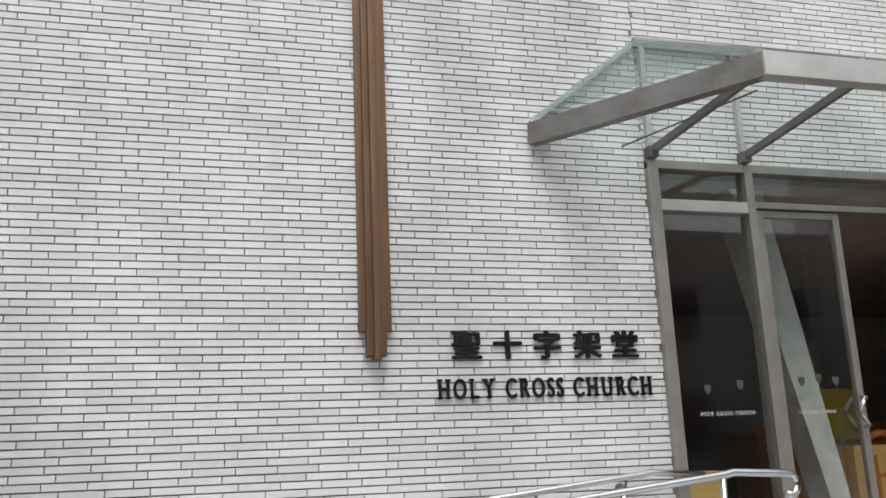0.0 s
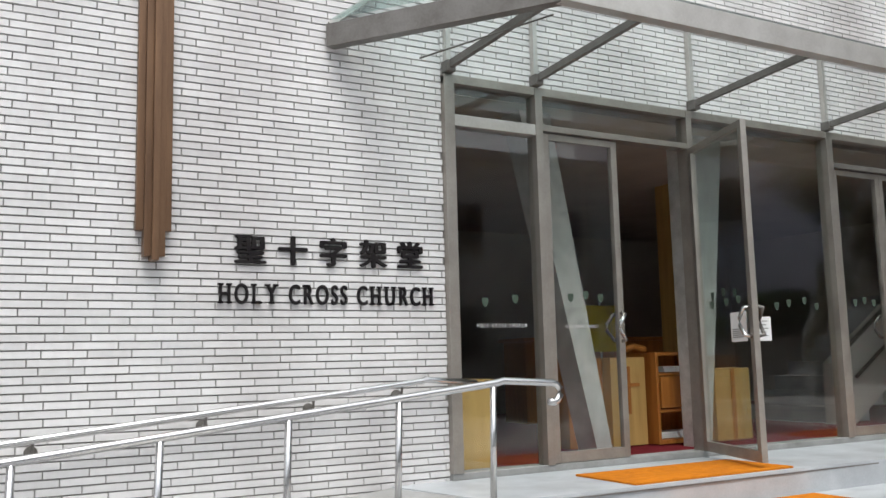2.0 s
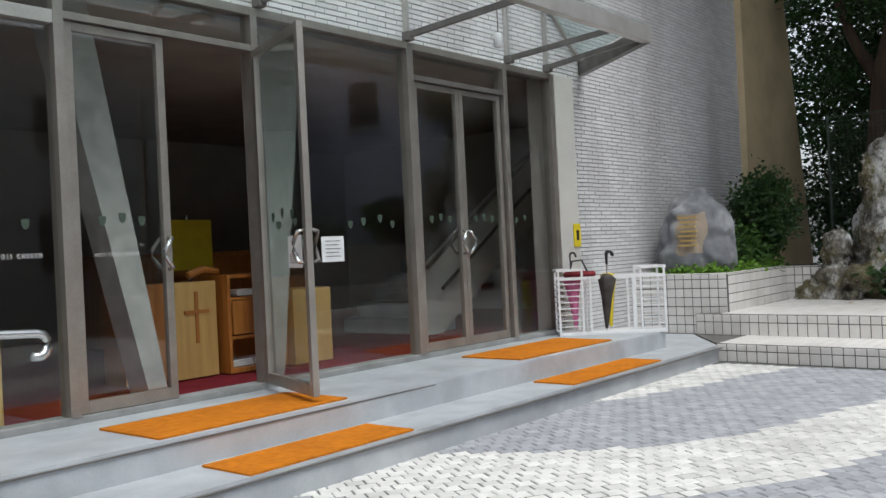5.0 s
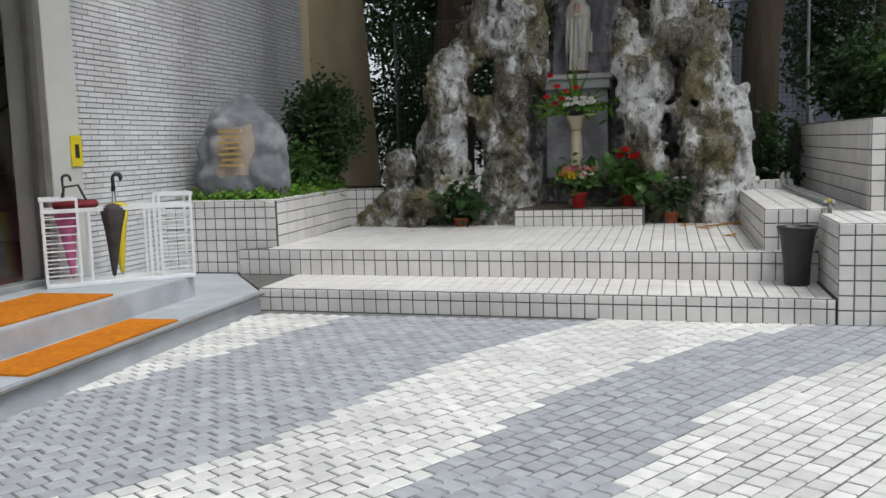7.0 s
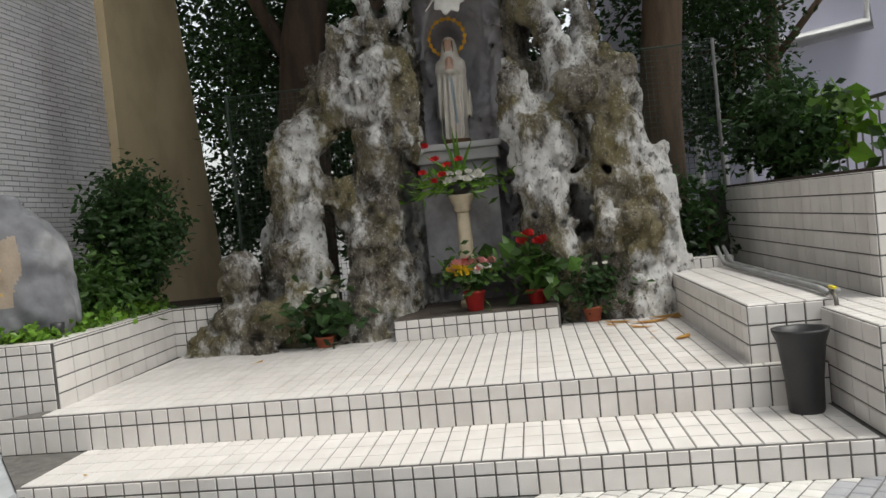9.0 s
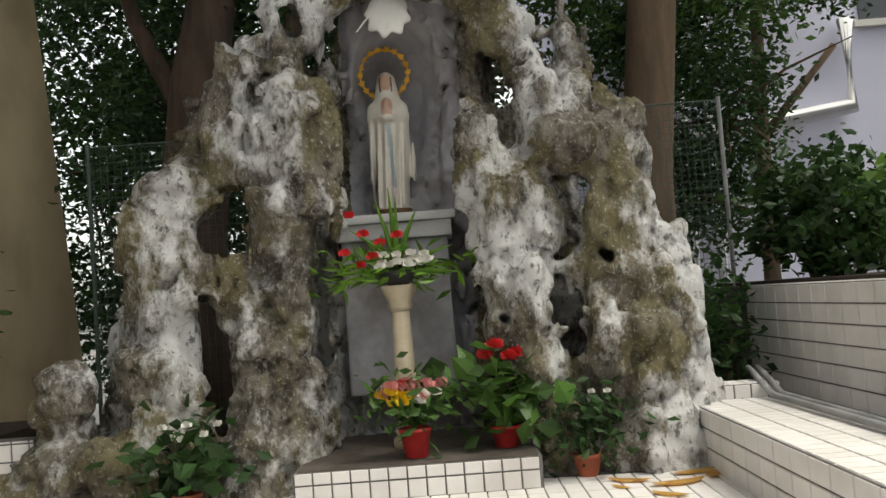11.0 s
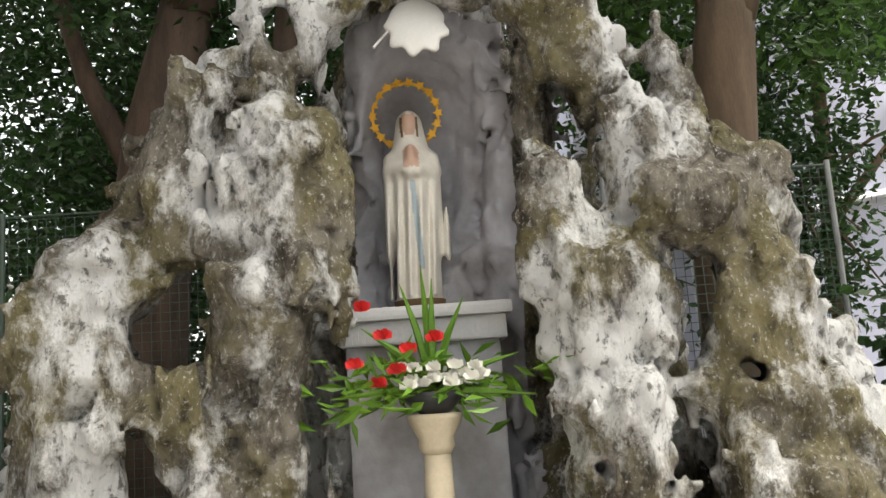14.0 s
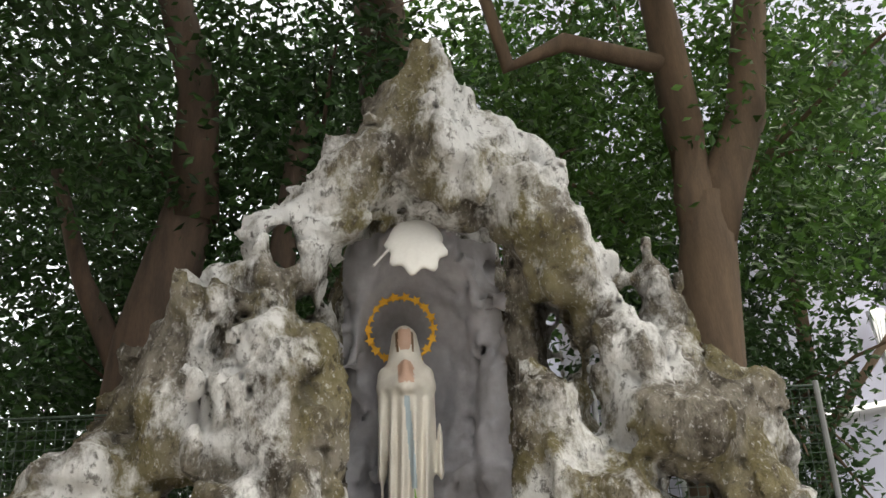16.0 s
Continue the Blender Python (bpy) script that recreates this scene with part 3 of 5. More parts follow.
def handrail(y, x_end, wall):
    rail = thing("handrail", "stainless steel tube handrail " + ("fixed to the brick wall" if wall else "on posts along the ramp"), "handrail", group="ramp handrails")
    top = 0.985
    pts = [(-3.0, y, 0.52), (0.6, y, 0.70), (x_end - 0.42, y, top + 0.01), (x_end - 0.38, y, top + 0.02)]
    if wall:
        pts += [(x_end, y, top - 0.01)]
    else:
        pts += [(x_end - 0.05, y, top)] + [(x_end - 0.05 + 0.055 * math.sin(a), y, top - 0.055 + 0.055 * math.cos(a)) for a in (0.6, 1.2, 1.8, 2.4, 3.0, 3.6)]
    part("rail", tube(bmesh.new(), pts, 0.021, 10), STEEL, rail, smooth=True)
    if wall:
        for x in (-0.6, 0.3, 1.2, 2.1, 2.75, 3.35):
            z = 0.70 + (x - 0.6) / (x_end - 1.02) * (top - 0.69)
            b = part("bracket", tube(bmesh.new(), [(x, y, z - 0.02), (x, y + 0.02, z - 0.07), (x, W - 0.002, z - 0.07)], 0.009), DARK_STEEL, rail)
            part("wall_plate", lathe([(0.035, 0), (0.035, 0.008)], (0, 0, 0), 14), DARK_STEEL, b).matrix_basis = pose(x, W - 0.002, z - 0.07, 90, 0, 0)
    else:
        for x in (3.39, 2.82, 2.23, 1.63, 1.03, 0.43):
            z = 0.70 + (x - 0.6) / (x_end - 1.02) * (top - 0.69)
            part("post", tube(bmesh.new(), [(x - 0.02, y, ramp_z(x) - 0.01), (x, y, min(z, top + 0.01))], 0.018, 10), STEEL, rail, smooth=True)
    return rail


handrail(4.93, 3.83, False)
handrail(W - 0.1, 3.9, True)

# ---- glass front ----
front = thing("glass_front", "glass and dull aluminium church entrance with doors", "window", kind="structure")


def frame_bar(x0, x1, z0, z1, y0=W - 0.05, y1=W + 0.07, m=ALU, parent=None):
    return part("frame", B(x0, x1, y0, y1, z0, z1, bevel=0.004), m, parent or front)


HEAD, TOP = 2.79, 3.09
for x0, x1, z1 in ((3.74, 3.82, TOP), (4.5, 4.565, TOP), (5.985, 6.045, TOP), (7.685, 7.765, TOP), (9.115, 9.18, TOP), (9.97, 10.05, TOP)):
    frame_bar(x0, x1, Z2 + 0.045, z1)
frame_bar(3.74, 10.05, TOP - 0.05, TOP + 0.012, W - 0.045, W + 0.065)
frame_bar(3.82, 4.5, HEAD - 0.05, HEAD + 0.03, W - 0.045, W + 0.065, ALU_L)
frame_bar(4.565, 5.985, HEAD - 0.01, HEAD + 0.035, W - 0.045, W + 0.065)
frame_bar(7.765, 9.115, HEAD - 0.01, HEAD + 0.035, W - 0.045, W + 0.065, DARK_STEEL)
for x0, x1, z0, z1 in ((3.82, 4.5, Z2 + 0.05, HEAD - 0.05), (3.82, 4.5, HEAD + 0.03, TOP - 0.05), (4.565, 5.985, HEAD + 0.035, TOP - 0.05), (6.045, 7.685, Z2 + 0.05, TOP - 0.05), (7.765, 9.115, HEAD + 0.035, TOP - 0.05), (9.18, 9.97, Z2 + 0.05, TOP - 0.05)):
    g = part("pane", B(x0 - 0.005, x1 + 0.005, W + 0.002, W + 0.012, z0 - 0.005, z1 + 0.005), GLASS, front)
    g.visible_shadow = False


def crest(parent, x, y, z, s=0.05):
    bm = bmesh.new()
    f = bm.faces.new([bm.verts.new((x + a * s, y, z + b * s)) for a, b in ((-0.5, 0.6), (0.5, 0.6), (0.5, 0), (0.3, -0.45), (0, -0.7), (-0.3, -0.45), (-0.5, 0))])
    r = bmesh.ops.extrude_face_region(bm, geom=[f])
    for v in r["geom"]:
        if isinstance(v, bmesh.types.BMVert):
            v.co.y -= 0.002
    bmesh.ops.recalc_face_normals(bm, faces=bm.faces)
    part("sticker", bm, MESHGREEN, parent)


def letters(text, size, spacing, depth, material, parent, place, thick=0.0, names="letter", sx=1.0, bold=0.0, serif=0.0):
    """Raised characters, one mesh each, along the local x of place."""
    x = 0.0
    for ch in text:
        if ch != " ":
            cu = bpy.data.curves.new("letter", "FONT")
            cu.body, cu.size, cu.extrude, cu.offset = ch, size, depth, thick
            ob = bpy.data.objects.new("letter", cu)
            me = bpy.data.meshes.new_from_object(ob)
            bpy.data.objects.remove(ob)
            if bold:
                bm = bmesh.new()
                for k, (a, b) in enumerate(((0, 0), (bold, 0), (-bold, 0), (0, bold * 0.6), (0, -bold * 0.6))):
                    n0 = len(bm.verts)
                    bm.from_mesh(me)
                    bm.verts.ensure_lookup_table()
                    for v in bm.verts[n0:]:
                        v.co += Vector((a, b, -0.0004 * k))
                bm.to_mesh(me)
                bm.free()
            if serif:
                bm = bmesh.new()
                bm.from_mesh(me)
                top = max(v.co.y for v in me.vertices)
                for y0 in (0.0, top):
                    ends = sorted({round(v.co.x, 3) for v in me.vertices if abs(v.co.y - y0) < 0.004})
                    if ends and ch in "HLYRU":
                        groups = [[ends[0]]]
                        for e in ends[1:]:
                            if e - groups[-1][-1] < 0.05:
                                groups[-1].append(e)
                            else:
                                groups.append([e])
                        for gp in groups:
                            yy = 0.006 if y0 == 0 else top - 0.006
                            if gp[-1] - gp[0] < 0.06:
                                box(bm, gp[0] - serif, gp[-1] + serif, yy - 0.006, yy + 0.006, -depth, depth)
                bm.to_mesh(me)
                bm.free()
            me.materials.clear()
            me.materials.append(material)
            o = new(names, me)
            o.parent = parent
            w = max((v.co.x for v in me.vertices), default=0) - min((v.co.x for v in me.vertices), default=0)
            lo = min((v.co.x for v in me.vertices), default=0)
            o.matrix_basis = place @ Matrix.Translation((x - lo * sx, 0, 0)) @ Matrix.Diagonal((sx, 1, 1, 1))
            x += w * sx + spacing
        else:
            x += size * 0.3 * sx + spacing
    return x


def door_leaf(name, width, label, handle_at, paper=False):
    """A glazed leaf in its own space: hinge at x = 0, leaf along +x."""
    d = thing(name, label, "door", kind="structure")
    h = HEAD - Z2 - 0.07
    for a in ((0, 0.055, 0, h), (width - 0.055, width, 0, h), (0.055, width - 0.055, 0, 0.075), (0.055, width - 0.055, h - 0.05, h)):
        part("stile", B(a[0], a[1], -0.022, 0.022, a[2], a[3], bevel=0.004), ALU, d)
    p = part("pane", B(0.05, width - 0.05, -0.005, 0.005, 0.07, h - 0.045), GLASS, d)
    p.visible_shadow = False
    hx = width - 0.03 if handle_at > 0 else 0.03
    for s in (-1, 1):
        pts = [(hx, s * 0.022, 1.06), (hx, s * 0.07, 1.05), (hx - 0.06 * handle_at, s * 0.075, 0.98), (hx - 0.06 * handle_at, s * 0.075, 0.93), (hx, s * 0.07, 0.86), (hx, s * 0.022, 0.85)]
        part("handle", tube(bmesh.new(), pts, 0.014), STEEL if s < 0 else DARK_STEEL, d, smooth=True)
    for k in range(3):
        crest(d, width * (0.3 + 0.2 * k), -0.006, 1.17 + 0.02 * (k % 2))
    if paper:
        part("notice", B(width - 0.36, width - 0.12, -0.012, -0.009, 0.82, 1.03), PAPER, d, "white paper notice")
        for k in range(5):
            part("text_line", B(width - 0.33, width - 0.16 - 0.02 * (k % 2), -0.0145, -0.0122, 0.85 + k * 0.014, 0.855 + k * 0.014), DARK_STEEL, d)
    return d


z = Z2 + 0.05
d1 = door_leaf("door_1", 0.69, "closed glazed door leaf in an aluminium frame", 1)
d1.matrix_basis = pose(4.575, W + 0.0, z)
d2 = door_leaf("door_2", 0.92, "open glazed door leaf with a white paper notice", 1, True)
d2.matrix_basis = pose(5.985, W - 0.07, z, 0, 0, 180 + 69)
d3 = door_leaf("door_3", 0.65, "closed glazed double door leaf", 1)
d3.matrix_basis = pose(7.785, W + 0.01, z)
d4 = door_leaf("door_4", 0.65, "closed glazed double door leaf", -1)
d4.matrix_basis = pose(8.437, W + 0.01, z)
part("notice", B(6.62, 6.86, W - 0.006, W - 0.003, 1.23, 1.43), PAPER, front, "white paper notice")
for k in range(5):
    part("text_line", B(6.66, 6.82 - 0.02 * (k % 2), W - 0.0085, W - 0.0062, 1.27 + k * 0.03, 1.276 + k * 0.03), DARK_STEEL, front)
letters("HOLY CROSS CHURCH", 0.04, 0.012, 0.001, PAPER, front, pose(3.98, W - 0.001, 1.345, 90, 0, 0), names="glass_letter", sx=0.6)
letters("HOLY CROSS CHURCH", 0.034, 0.008, 0.001, PAPER, d1, pose(0.15, -0.008, 0.95, 90, 0, 0), names="glass_letter", sx=0.55)
for k, x in enumerate((6.2, 6.36, 6.5, 6.95, 7.1, 7.3, 7.45, 9.3, 9.45, 4.05, 4.3)):
    crest(front, x, W - 0.001, 1.52 + 0.025 * (k % 3))
# pale post at the end of the glass
tagged(new("end_post", mesh_of(B(10.05, 10.42, W - 0.06, W + 0.3, Z2, 3.1, bevel=0.01), "end_post", PLASTER)), "pale plastered post beside the glass front", "post", kind="structure")
sgn = thing("warning_sign", "small yellow warning sign on the pale post", "sign")
part("plate", B(10.28, 10.42, W - 0.075, W - 0.063, 1.25, 1.5, bevel=0.003), YELLOW, sgn)
part("mark", B(10.325, 10.375, W - 0.079, W - 0.0755, 1.32, 1.43), BLACK, sgn)

# orange mats
for x0, x1, y0, y1, z0 in ((4.68, 5.95, 4.58, 4.99, Z1), (7.88, 9.42, 4.6, 4.98, Z1), (4.5, 5.9, 5.1, 5.7, Z2), (7.92, 9.45, 5.12, 5.74, Z2)):
    m = tagged(new("door_mat", mesh_of(B(x0, x1, y0, y1, z0, z0 + 0.014, bevel=0.004), "door_mat", MATTING)), "orange coir mat lying on the " + ("lower step" if z0 == Z1 else "landing"), "mat", group="entrance mats")

# canopy
can = thing("canopy", "steel framed glass canopy over the entrance", "canopy", kind="structure")
A, F0, F1, D = Vector((2.91, W - 0.01, 3.24)), Vector((3.84, 4.76, 3.24)), Vector((9.75, 4.76, 3.24)), Vector((10.7, W - 0.01, 3.24))
PL, PR = Vector((3.73, W - 0.02, 3.98)), Vector((9.85, W - 0.02, 3.98))
part("side_beam", bar(bmesh.new(), A, F0, 0.08, 0.15), DARK_STEEL, can)
part("side_beam", bar(bmesh.new(), D, F1, 0.08, 0.15), DARK_STEEL, can)
part("front_beam", B(F0.x - 0.03, F1.x + 0.03, F0.y - 0.045, F0.y + 0.04, 3.165, 3.315, bevel=0.005), ALU_L, can)
part("wall_plate", B(PL.x, PR.x, W - 0.05, W - 0.005, 3.95, 4.02), ALU, can)
LIFT = Vector((0, 0, 0.085))
for a, b in ((PL, A), (PL, F0), (PR, F1), (PR, D)):
    part("hip_rafter", bar(bmesh.new(), a, b + LIFT, 0.035, 0.035), ALU_L, can)
for x in (4.52, 6.08, 7.72, 9.24):
    part("rafter", bar(bmesh.new(), (x, W - 0.02, 3.97), (x, F0.y, 3.33), 0.03, 0.035), ALU_L, can)
for q in ((PL, PR, F1 + LIFT, F0 + LIFT), (PL, F0 + LIFT, A + LIFT), (PR, D + LIFT, F1 + LIFT)):
    bm = bmesh.new()
    bm.faces.new([bm.verts.new(p + Vector((0, 0, 0.03))) for p in q])
    bmesh.ops.solidify(bm, geom=bm.faces[:], thickness=0.008)
    part("roof_glass", bm, ROOFGLASS, can).visible_shadow = False
for x in (3.78, 4.52, 6.08, 7.72, 9.24, 9.95):
    part("strut", bar(bmesh.new(), (x, W - 0.05, 3.16), (min(max(x, F0.x), F1.x), F0.y + 0.04, 3.23), 0.035, 0.05), DARK_STEEL, can)
    part("wall_post", B(x - 0.018, x + 0.018, W - 0.05, W - 0.005, 3.12, 3.96), ALU_L, can)
    part("shoe", B(x - 0.035, x + 0.035, W - 0.09, W - 0.004, 3.11, 3.19, bevel=0.008), DARK_STEEL, can)
part("tie_rod", tube(bmesh.new(), [(3.5, W - 0.15, 3.14), (3.95, 5.0, 3.2)], 0.006, 6), DARK_STEEL, can)
lamp = thing("pendant_lamp", "small white lamp hanging from the canopy", "lamp")
part("cord", tube(bmesh.new(), [(7.72, 5.05, 3.47), (7.72, 5.05, 2.98)], 0.004, 6), DARK_STEEL, lamp)
part("shade", lathe([(0.025, 0), (0.04, 0.01), (0.04, 0.1), (0.015, 0.12)], (7.72, 5.05, 2.88), 14), PVC, lamp, smooth=True)

# brown metal cross on the wall: ribbed upright
crs = thing("wall_cross", "tall brown ribbed metal cross fixed on the brick wall", "cross")
for dx, w, d, zb in ((-0.075, 0.05, 0.05, 1.9), (0.075, 0.05, 0.05, 1.9), (-0.037, 0.045, 0.08, 1.75), (0.037, 0.045, 0.08, 1.75), (0.0, 0.04, 0.115, 1.725)):
    part("rib", B(1.805 + dx - w / 2, 1.805 + dx + w / 2, W - d, W - 0.003, zb, 8.2, bevel=0.006), BRONZE, crs)

# church name
cn = thing("church_name_sign", "raised black metal letters on white brick", "sign")
for k, ch in enumerate("\u8056\u5341\u5b57\u67b6\u5802"):
    letters(ch, 0.19, 0, 0.008, LETTER, cn, pose(2.285 + k * 0.272, W - 0.016, 1.75, 90, 0, 0), sx=1.05, bold=0.006)
en = thing("church_name_sign", "raised black serif letters on white brick", "sign")
letters("HOLY CROSS CHURCH", 0.172, 0.0185, 0.008, LETTER, en, pose(2.185, W - 0.016, 1.492, 90, 0, 0), sx=0.62, bold=0.0035, serif=0.014)

# ---- lobby ----
for xt, wt, xb, wb, y in ((4.88, 0.3, 5.46, 0.15, 6.55), (6.78, 0.44, 6.62, 0.09, 6.6)):
    bm = bmesh.new()
    f = bm.faces.new([bm.verts.new((xb + a * wb / 2, y + b, Z2 - 0.01)) for a, b in ((-1, 0), (1, 0), (1, 0.25), (-1, 0.25))])
    r = bmesh.ops.extrude_face_region(bm, geom=[f])
    for v in r["geom"]:
        if isinstance(v, bmesh.types.BMVert):
            v.co.z = 3.1
            v.co.x = xt + (v.co.x - xb) * wt / wb
    bmesh.ops.recalc_face_normals(bm, faces=bm.faces)
    tagged(new("slanted_column", mesh_of(bm, "slanted_column", PILLAR)), "slanted pale concrete column tapering to its foot", "column", group="slanted lobby columns")

board = thing("wooden_cupboard", "pale plywood cupboard behind the glass", "cupboard")
part("body", B(3.84, 4.2, W + 0.16, W + 0.6, Z2, 0.99, bevel=0.006), PALEWOOD, board)
part("door", B(3.86, 4.18, W + 0.14, W + 0.16, Z2 + 0.03, 0.96, bevel=0.004), PALEWOOD, board)
lect = thing("offering_box", "pale wooden box with a carved cross on its front", "box")
part("body", B(5.9, 6.3, 7.1, 7.5, Z2, 1.12, bevel=0.008), PALEWOOD, lect)
part("side_panel", B(5.5, 5.89, 7.2, 7.5, Z2, 1.12, bevel=0.008), WOOD, lect)
part("cross_upright", B(6.085, 6.115, 7.09, 7.102, 0.62, 1.04), WOOD, lect)
part("cross_arm", B(5.98, 6.22, 7.089, 7.101, 0.86, 0.89), WOOD, lect)
lect.matrix_basis = pose(0.09, 0, 0)
cab = thing("leaflet_cabinet", "orange varnished cabinet with open shelves of leaflets", "cabinet")
for a in ((6.34, 6.37, 7.0, 7.4, Z2, 1.16), (6.93, 6.96, 7.0, 7.4, Z2, 1.16), (6.37, 6.93, 7.0, 7.4, 1.13, 1.16), (6.37, 6.93, 7.0, 7.4, Z2, Z2 + 0.04), (6.37, 6.93, 7.0, 7.4, 0.62, 0.65), (6.37, 6.93, 7.38, 7.4, Z2 + 0.04, 1.13), (6.37, 6.93, 7.0, 7.4, 0.95, 0.97)):
    part("panel", B(*a, bevel=0.003), WOOD, cab)
part("drawer", B(6.38, 6.92, 6.985, 7.02, 0.66, 0.94, bevel=0.005), WOOD, cab)
part("drawer_pull", B(6.62, 6.68, 6.97, 6.985, 0.88, 0.9), DARK_STEEL, cab)
part("crest", tube(bmesh.new(), [(6.1, 7.2, 1.17), (6.25, 7.2, 1.22), (6.4, 7.2, 1.19)], 0.03), WOOD, cab)
cab.matrix_basis = pose(0.09, 0, 0)
for k, (x, zz) in enumerate(((6.59, 0.98), (6.5, 0.385), (6.75, 0.385))):
    for j in range(3):
        tagged(new("leaflet", mesh_of(B(x, x + 0.22, 7.06 + 0.01 * j, 7.3, zz + j * 0.018, zz + j * 0.018 + 0.015), "leaflet", PAPER)), "white leaflet lying in a pile on a cabinet shelf", "leaflet", group="leaflets")
carton = thing("cardboard_box", "tan cardboard carton on the carpet", "box")
part("body", B(7.05, 7.5, 6.9, 7.35, Z2, 1.0, bevel=0.006), PALEWOOD, carton)
part("tape", B(7.25, 7.3, 6.896, 6.902, Z2, 1.0), WOOD, carton)
desk = thing("wooden_counter", "dark wooden counter in the dim lobby", "counter")
part("body", B(7.2, 10.2, 10.2, 10.7, Z2, 1.35, bevel=0.01), WOOD, desk)
part("top", B(7.15, 10.25, 10.15, 10.75, 1.35, 1.4, bevel=0.008), WOOD, desk)
post = thing("wooden_pillar", "tan wooden pillar in the lobby", "pillar")
part("shaft", B(8.05, 8.3, 8.4, 8.65, Z2, 3.1, bevel=0.01), PALEWOOD, post)
banner = thing("yellow_banner", "yellow cloth banner hanging in the lobby", "banner")
part("cloth", B(7.4, 8.0, 9.3, 9.32, 1.2, 1.75), YELLOW, banner)
part("pole", tube(bmesh.new(), [(7.7, 9.33, Z2), (7.7, 9.33, 1.8)], 0.015), STEEL, banner)
part("foot", lathe([(0.16, 0), (0.14, 0.03), (0.03, 0.05)], (7.7, 9.33, Z2), 16), STEEL, banner)
stairs = thing("lobby_stairs", "pale stairs rising to the east with a solid parapet", "stairs", kind="structure")
for k in range(9):
    part("step", B(9.6 + k * 0.27, 9.9 + k * 0.27, 7.6, 8.9, Z2 + (k - 1) * 0.17 if k else Z2 - 0.005, Z2 + (k + 1) * 0.17, bevel=0.004), MARBLE, stairs)
bm = bmesh.new()
f = bm.faces.new([bm.verts.new((x, 7.45, zz)) for x, zz in ((9.4, Z2), (9.75, Z2), (12.2, 1.9), (12.2, 2.75), (9.4, 1.0))])
r = bmesh.ops.extrude_face_region(bm, geom=[f])
for v in r["geom"]:
    if isinstance(v, bmesh.types.BMVert):
        v.co.y = 7.58
bmesh.ops.recalc_face_normals(bm, faces=bm.faces)
part("parapet", bm, PLASTER, stairs)
part("handrail", tube(bmesh.new(), [(9.45, 7.38, 1.1), (12.2, 7.38, 2.82)], 0.025), DARK_STEEL, stairs)
part("handrail", tube(bmesh.new(), [(9.7, 7.38, 0.85), (12.2, 7.38, 2.4)], 0.02), DARK_STEEL, stairs)

# umbrella stand on the landing
rack = thing("umbrella_stand", "white wire umbrella stand with a drip tray", "stand", at=(0, 0, 0))
RK = pose(10.13, 5.5, Z2, 0, 0, -51)
rack.matrix_basis = RK
part("tray", B(-0.55, 0.55, -0.16, 0.16, 0, 0.035, bevel=0.01), WHITE, rack)
for x in (-0.54, -0.3, -0.22, 0.22, 0.3, 0.54):
    for y in (-0.15, 0.15):
        part("upright", B(x - 0.01, x + 0.01, y - 0.01, y + 0.01, 0.03, 0.68 if abs(x) > 0.25 else 0.58), WHITE, rack)
for y in (-0.15, 0.15):
    part("top_rail", B(-0.55, 0.55, y - 0.012, y + 0.012, 0.57, 0.6), WHITE, rack)
    for x0, x1 in ((-0.54, -0.3), (0.3, 0.54)):
        part("top_rail", B(x0, x1, y - 0.012, y + 0.012, 0.66, 0.685), WHITE, rack)
        for k in range(8):
            part("wire", B(x0, x1, y - 0.004, y + 0.004, 0.09 + k * 0.062, 0.1 + k * 0.062), WHITE, rack)
for x in (-0.55, 0.55):
    for k in range(8):
        part("wire", B(x - 0.004, x + 0.004, -0.15, 0.15, 0.09 + k * 0.062, 0.1 + k * 0.062), WHITE, rack)
    part("top_rail", B(x - 0.012, x + 0.012, -0.15, 0.15, 0.66, 0.685), WHITE, rack)


def umbrella(x, y, lean, cloth, label):
    u = thing("umbrella", label, "umbrella", group="umbrellas in the stand")
    u.matrix_basis = RK @ pose(x, y, 0.04, lean, lean * 0.5, 0)
    part("canopy", lathe([(0.012, 0.02), (0.02, 0.08), (0.05, 0.35), (0.085, 0.55), (0.03, 0.58)], (0, 0, 0), 16, 0.16, 6), cloth, u, smooth=True)
    part("shaft", tube(bmesh.new(), [(0, 0, 0), (0, 0, 0.72)], 0.006), STEEL, u)
    part("handle", tube(bmesh.new(), [(0, 0, 0.68), (0, 0, 0.78)] + [(0.03 - 0.03 * math.cos(a), 0, 0.78 + 0.03 * math.sin(a)) for a in (0.6, 1.2, 1.8, 2.4, 3.1)] + [(0.06, 0, 0.76)], 0.011), BLACK, u, smooth=True)


umbrella(-0.06, -0.1, 4, UMBRELLA, "dark brown folded umbrella standing in the white rack")
umbrella(-0.35, 0.05, -4, PINK, "pink folded umbrella standing in the white rack")
umbrella(0.02, 0.08, -3, YELLOW, "yellow folded umbrella standing in the white rack")
bag = thing("red_bag", "dark red cloth bag lying on the umbrella stand", "bag")
bag.matrix_basis = RK @ pose(-0.3, 0, 0.62)
bb = bmesh.new()
bmesh.ops.create_icosphere(bb, subdivisions=3, radius=1, matrix=Matrix.Diagonal((0.17, 0.11, 0.05, 1)))
for v in bb.verts:
    v.co += v.normal * 0.02 * noise.noise(v.co * 14)
part("body", bb, REDBAG, bag, smooth=True)
part("strap", tube(bmesh.new(), [(-0.1, 0, 0.03), (-0.07, 0, 0.14), (0.03, 0, 0.15), (0.08, 0, 0.03)], 0.01), BLACK, bag)

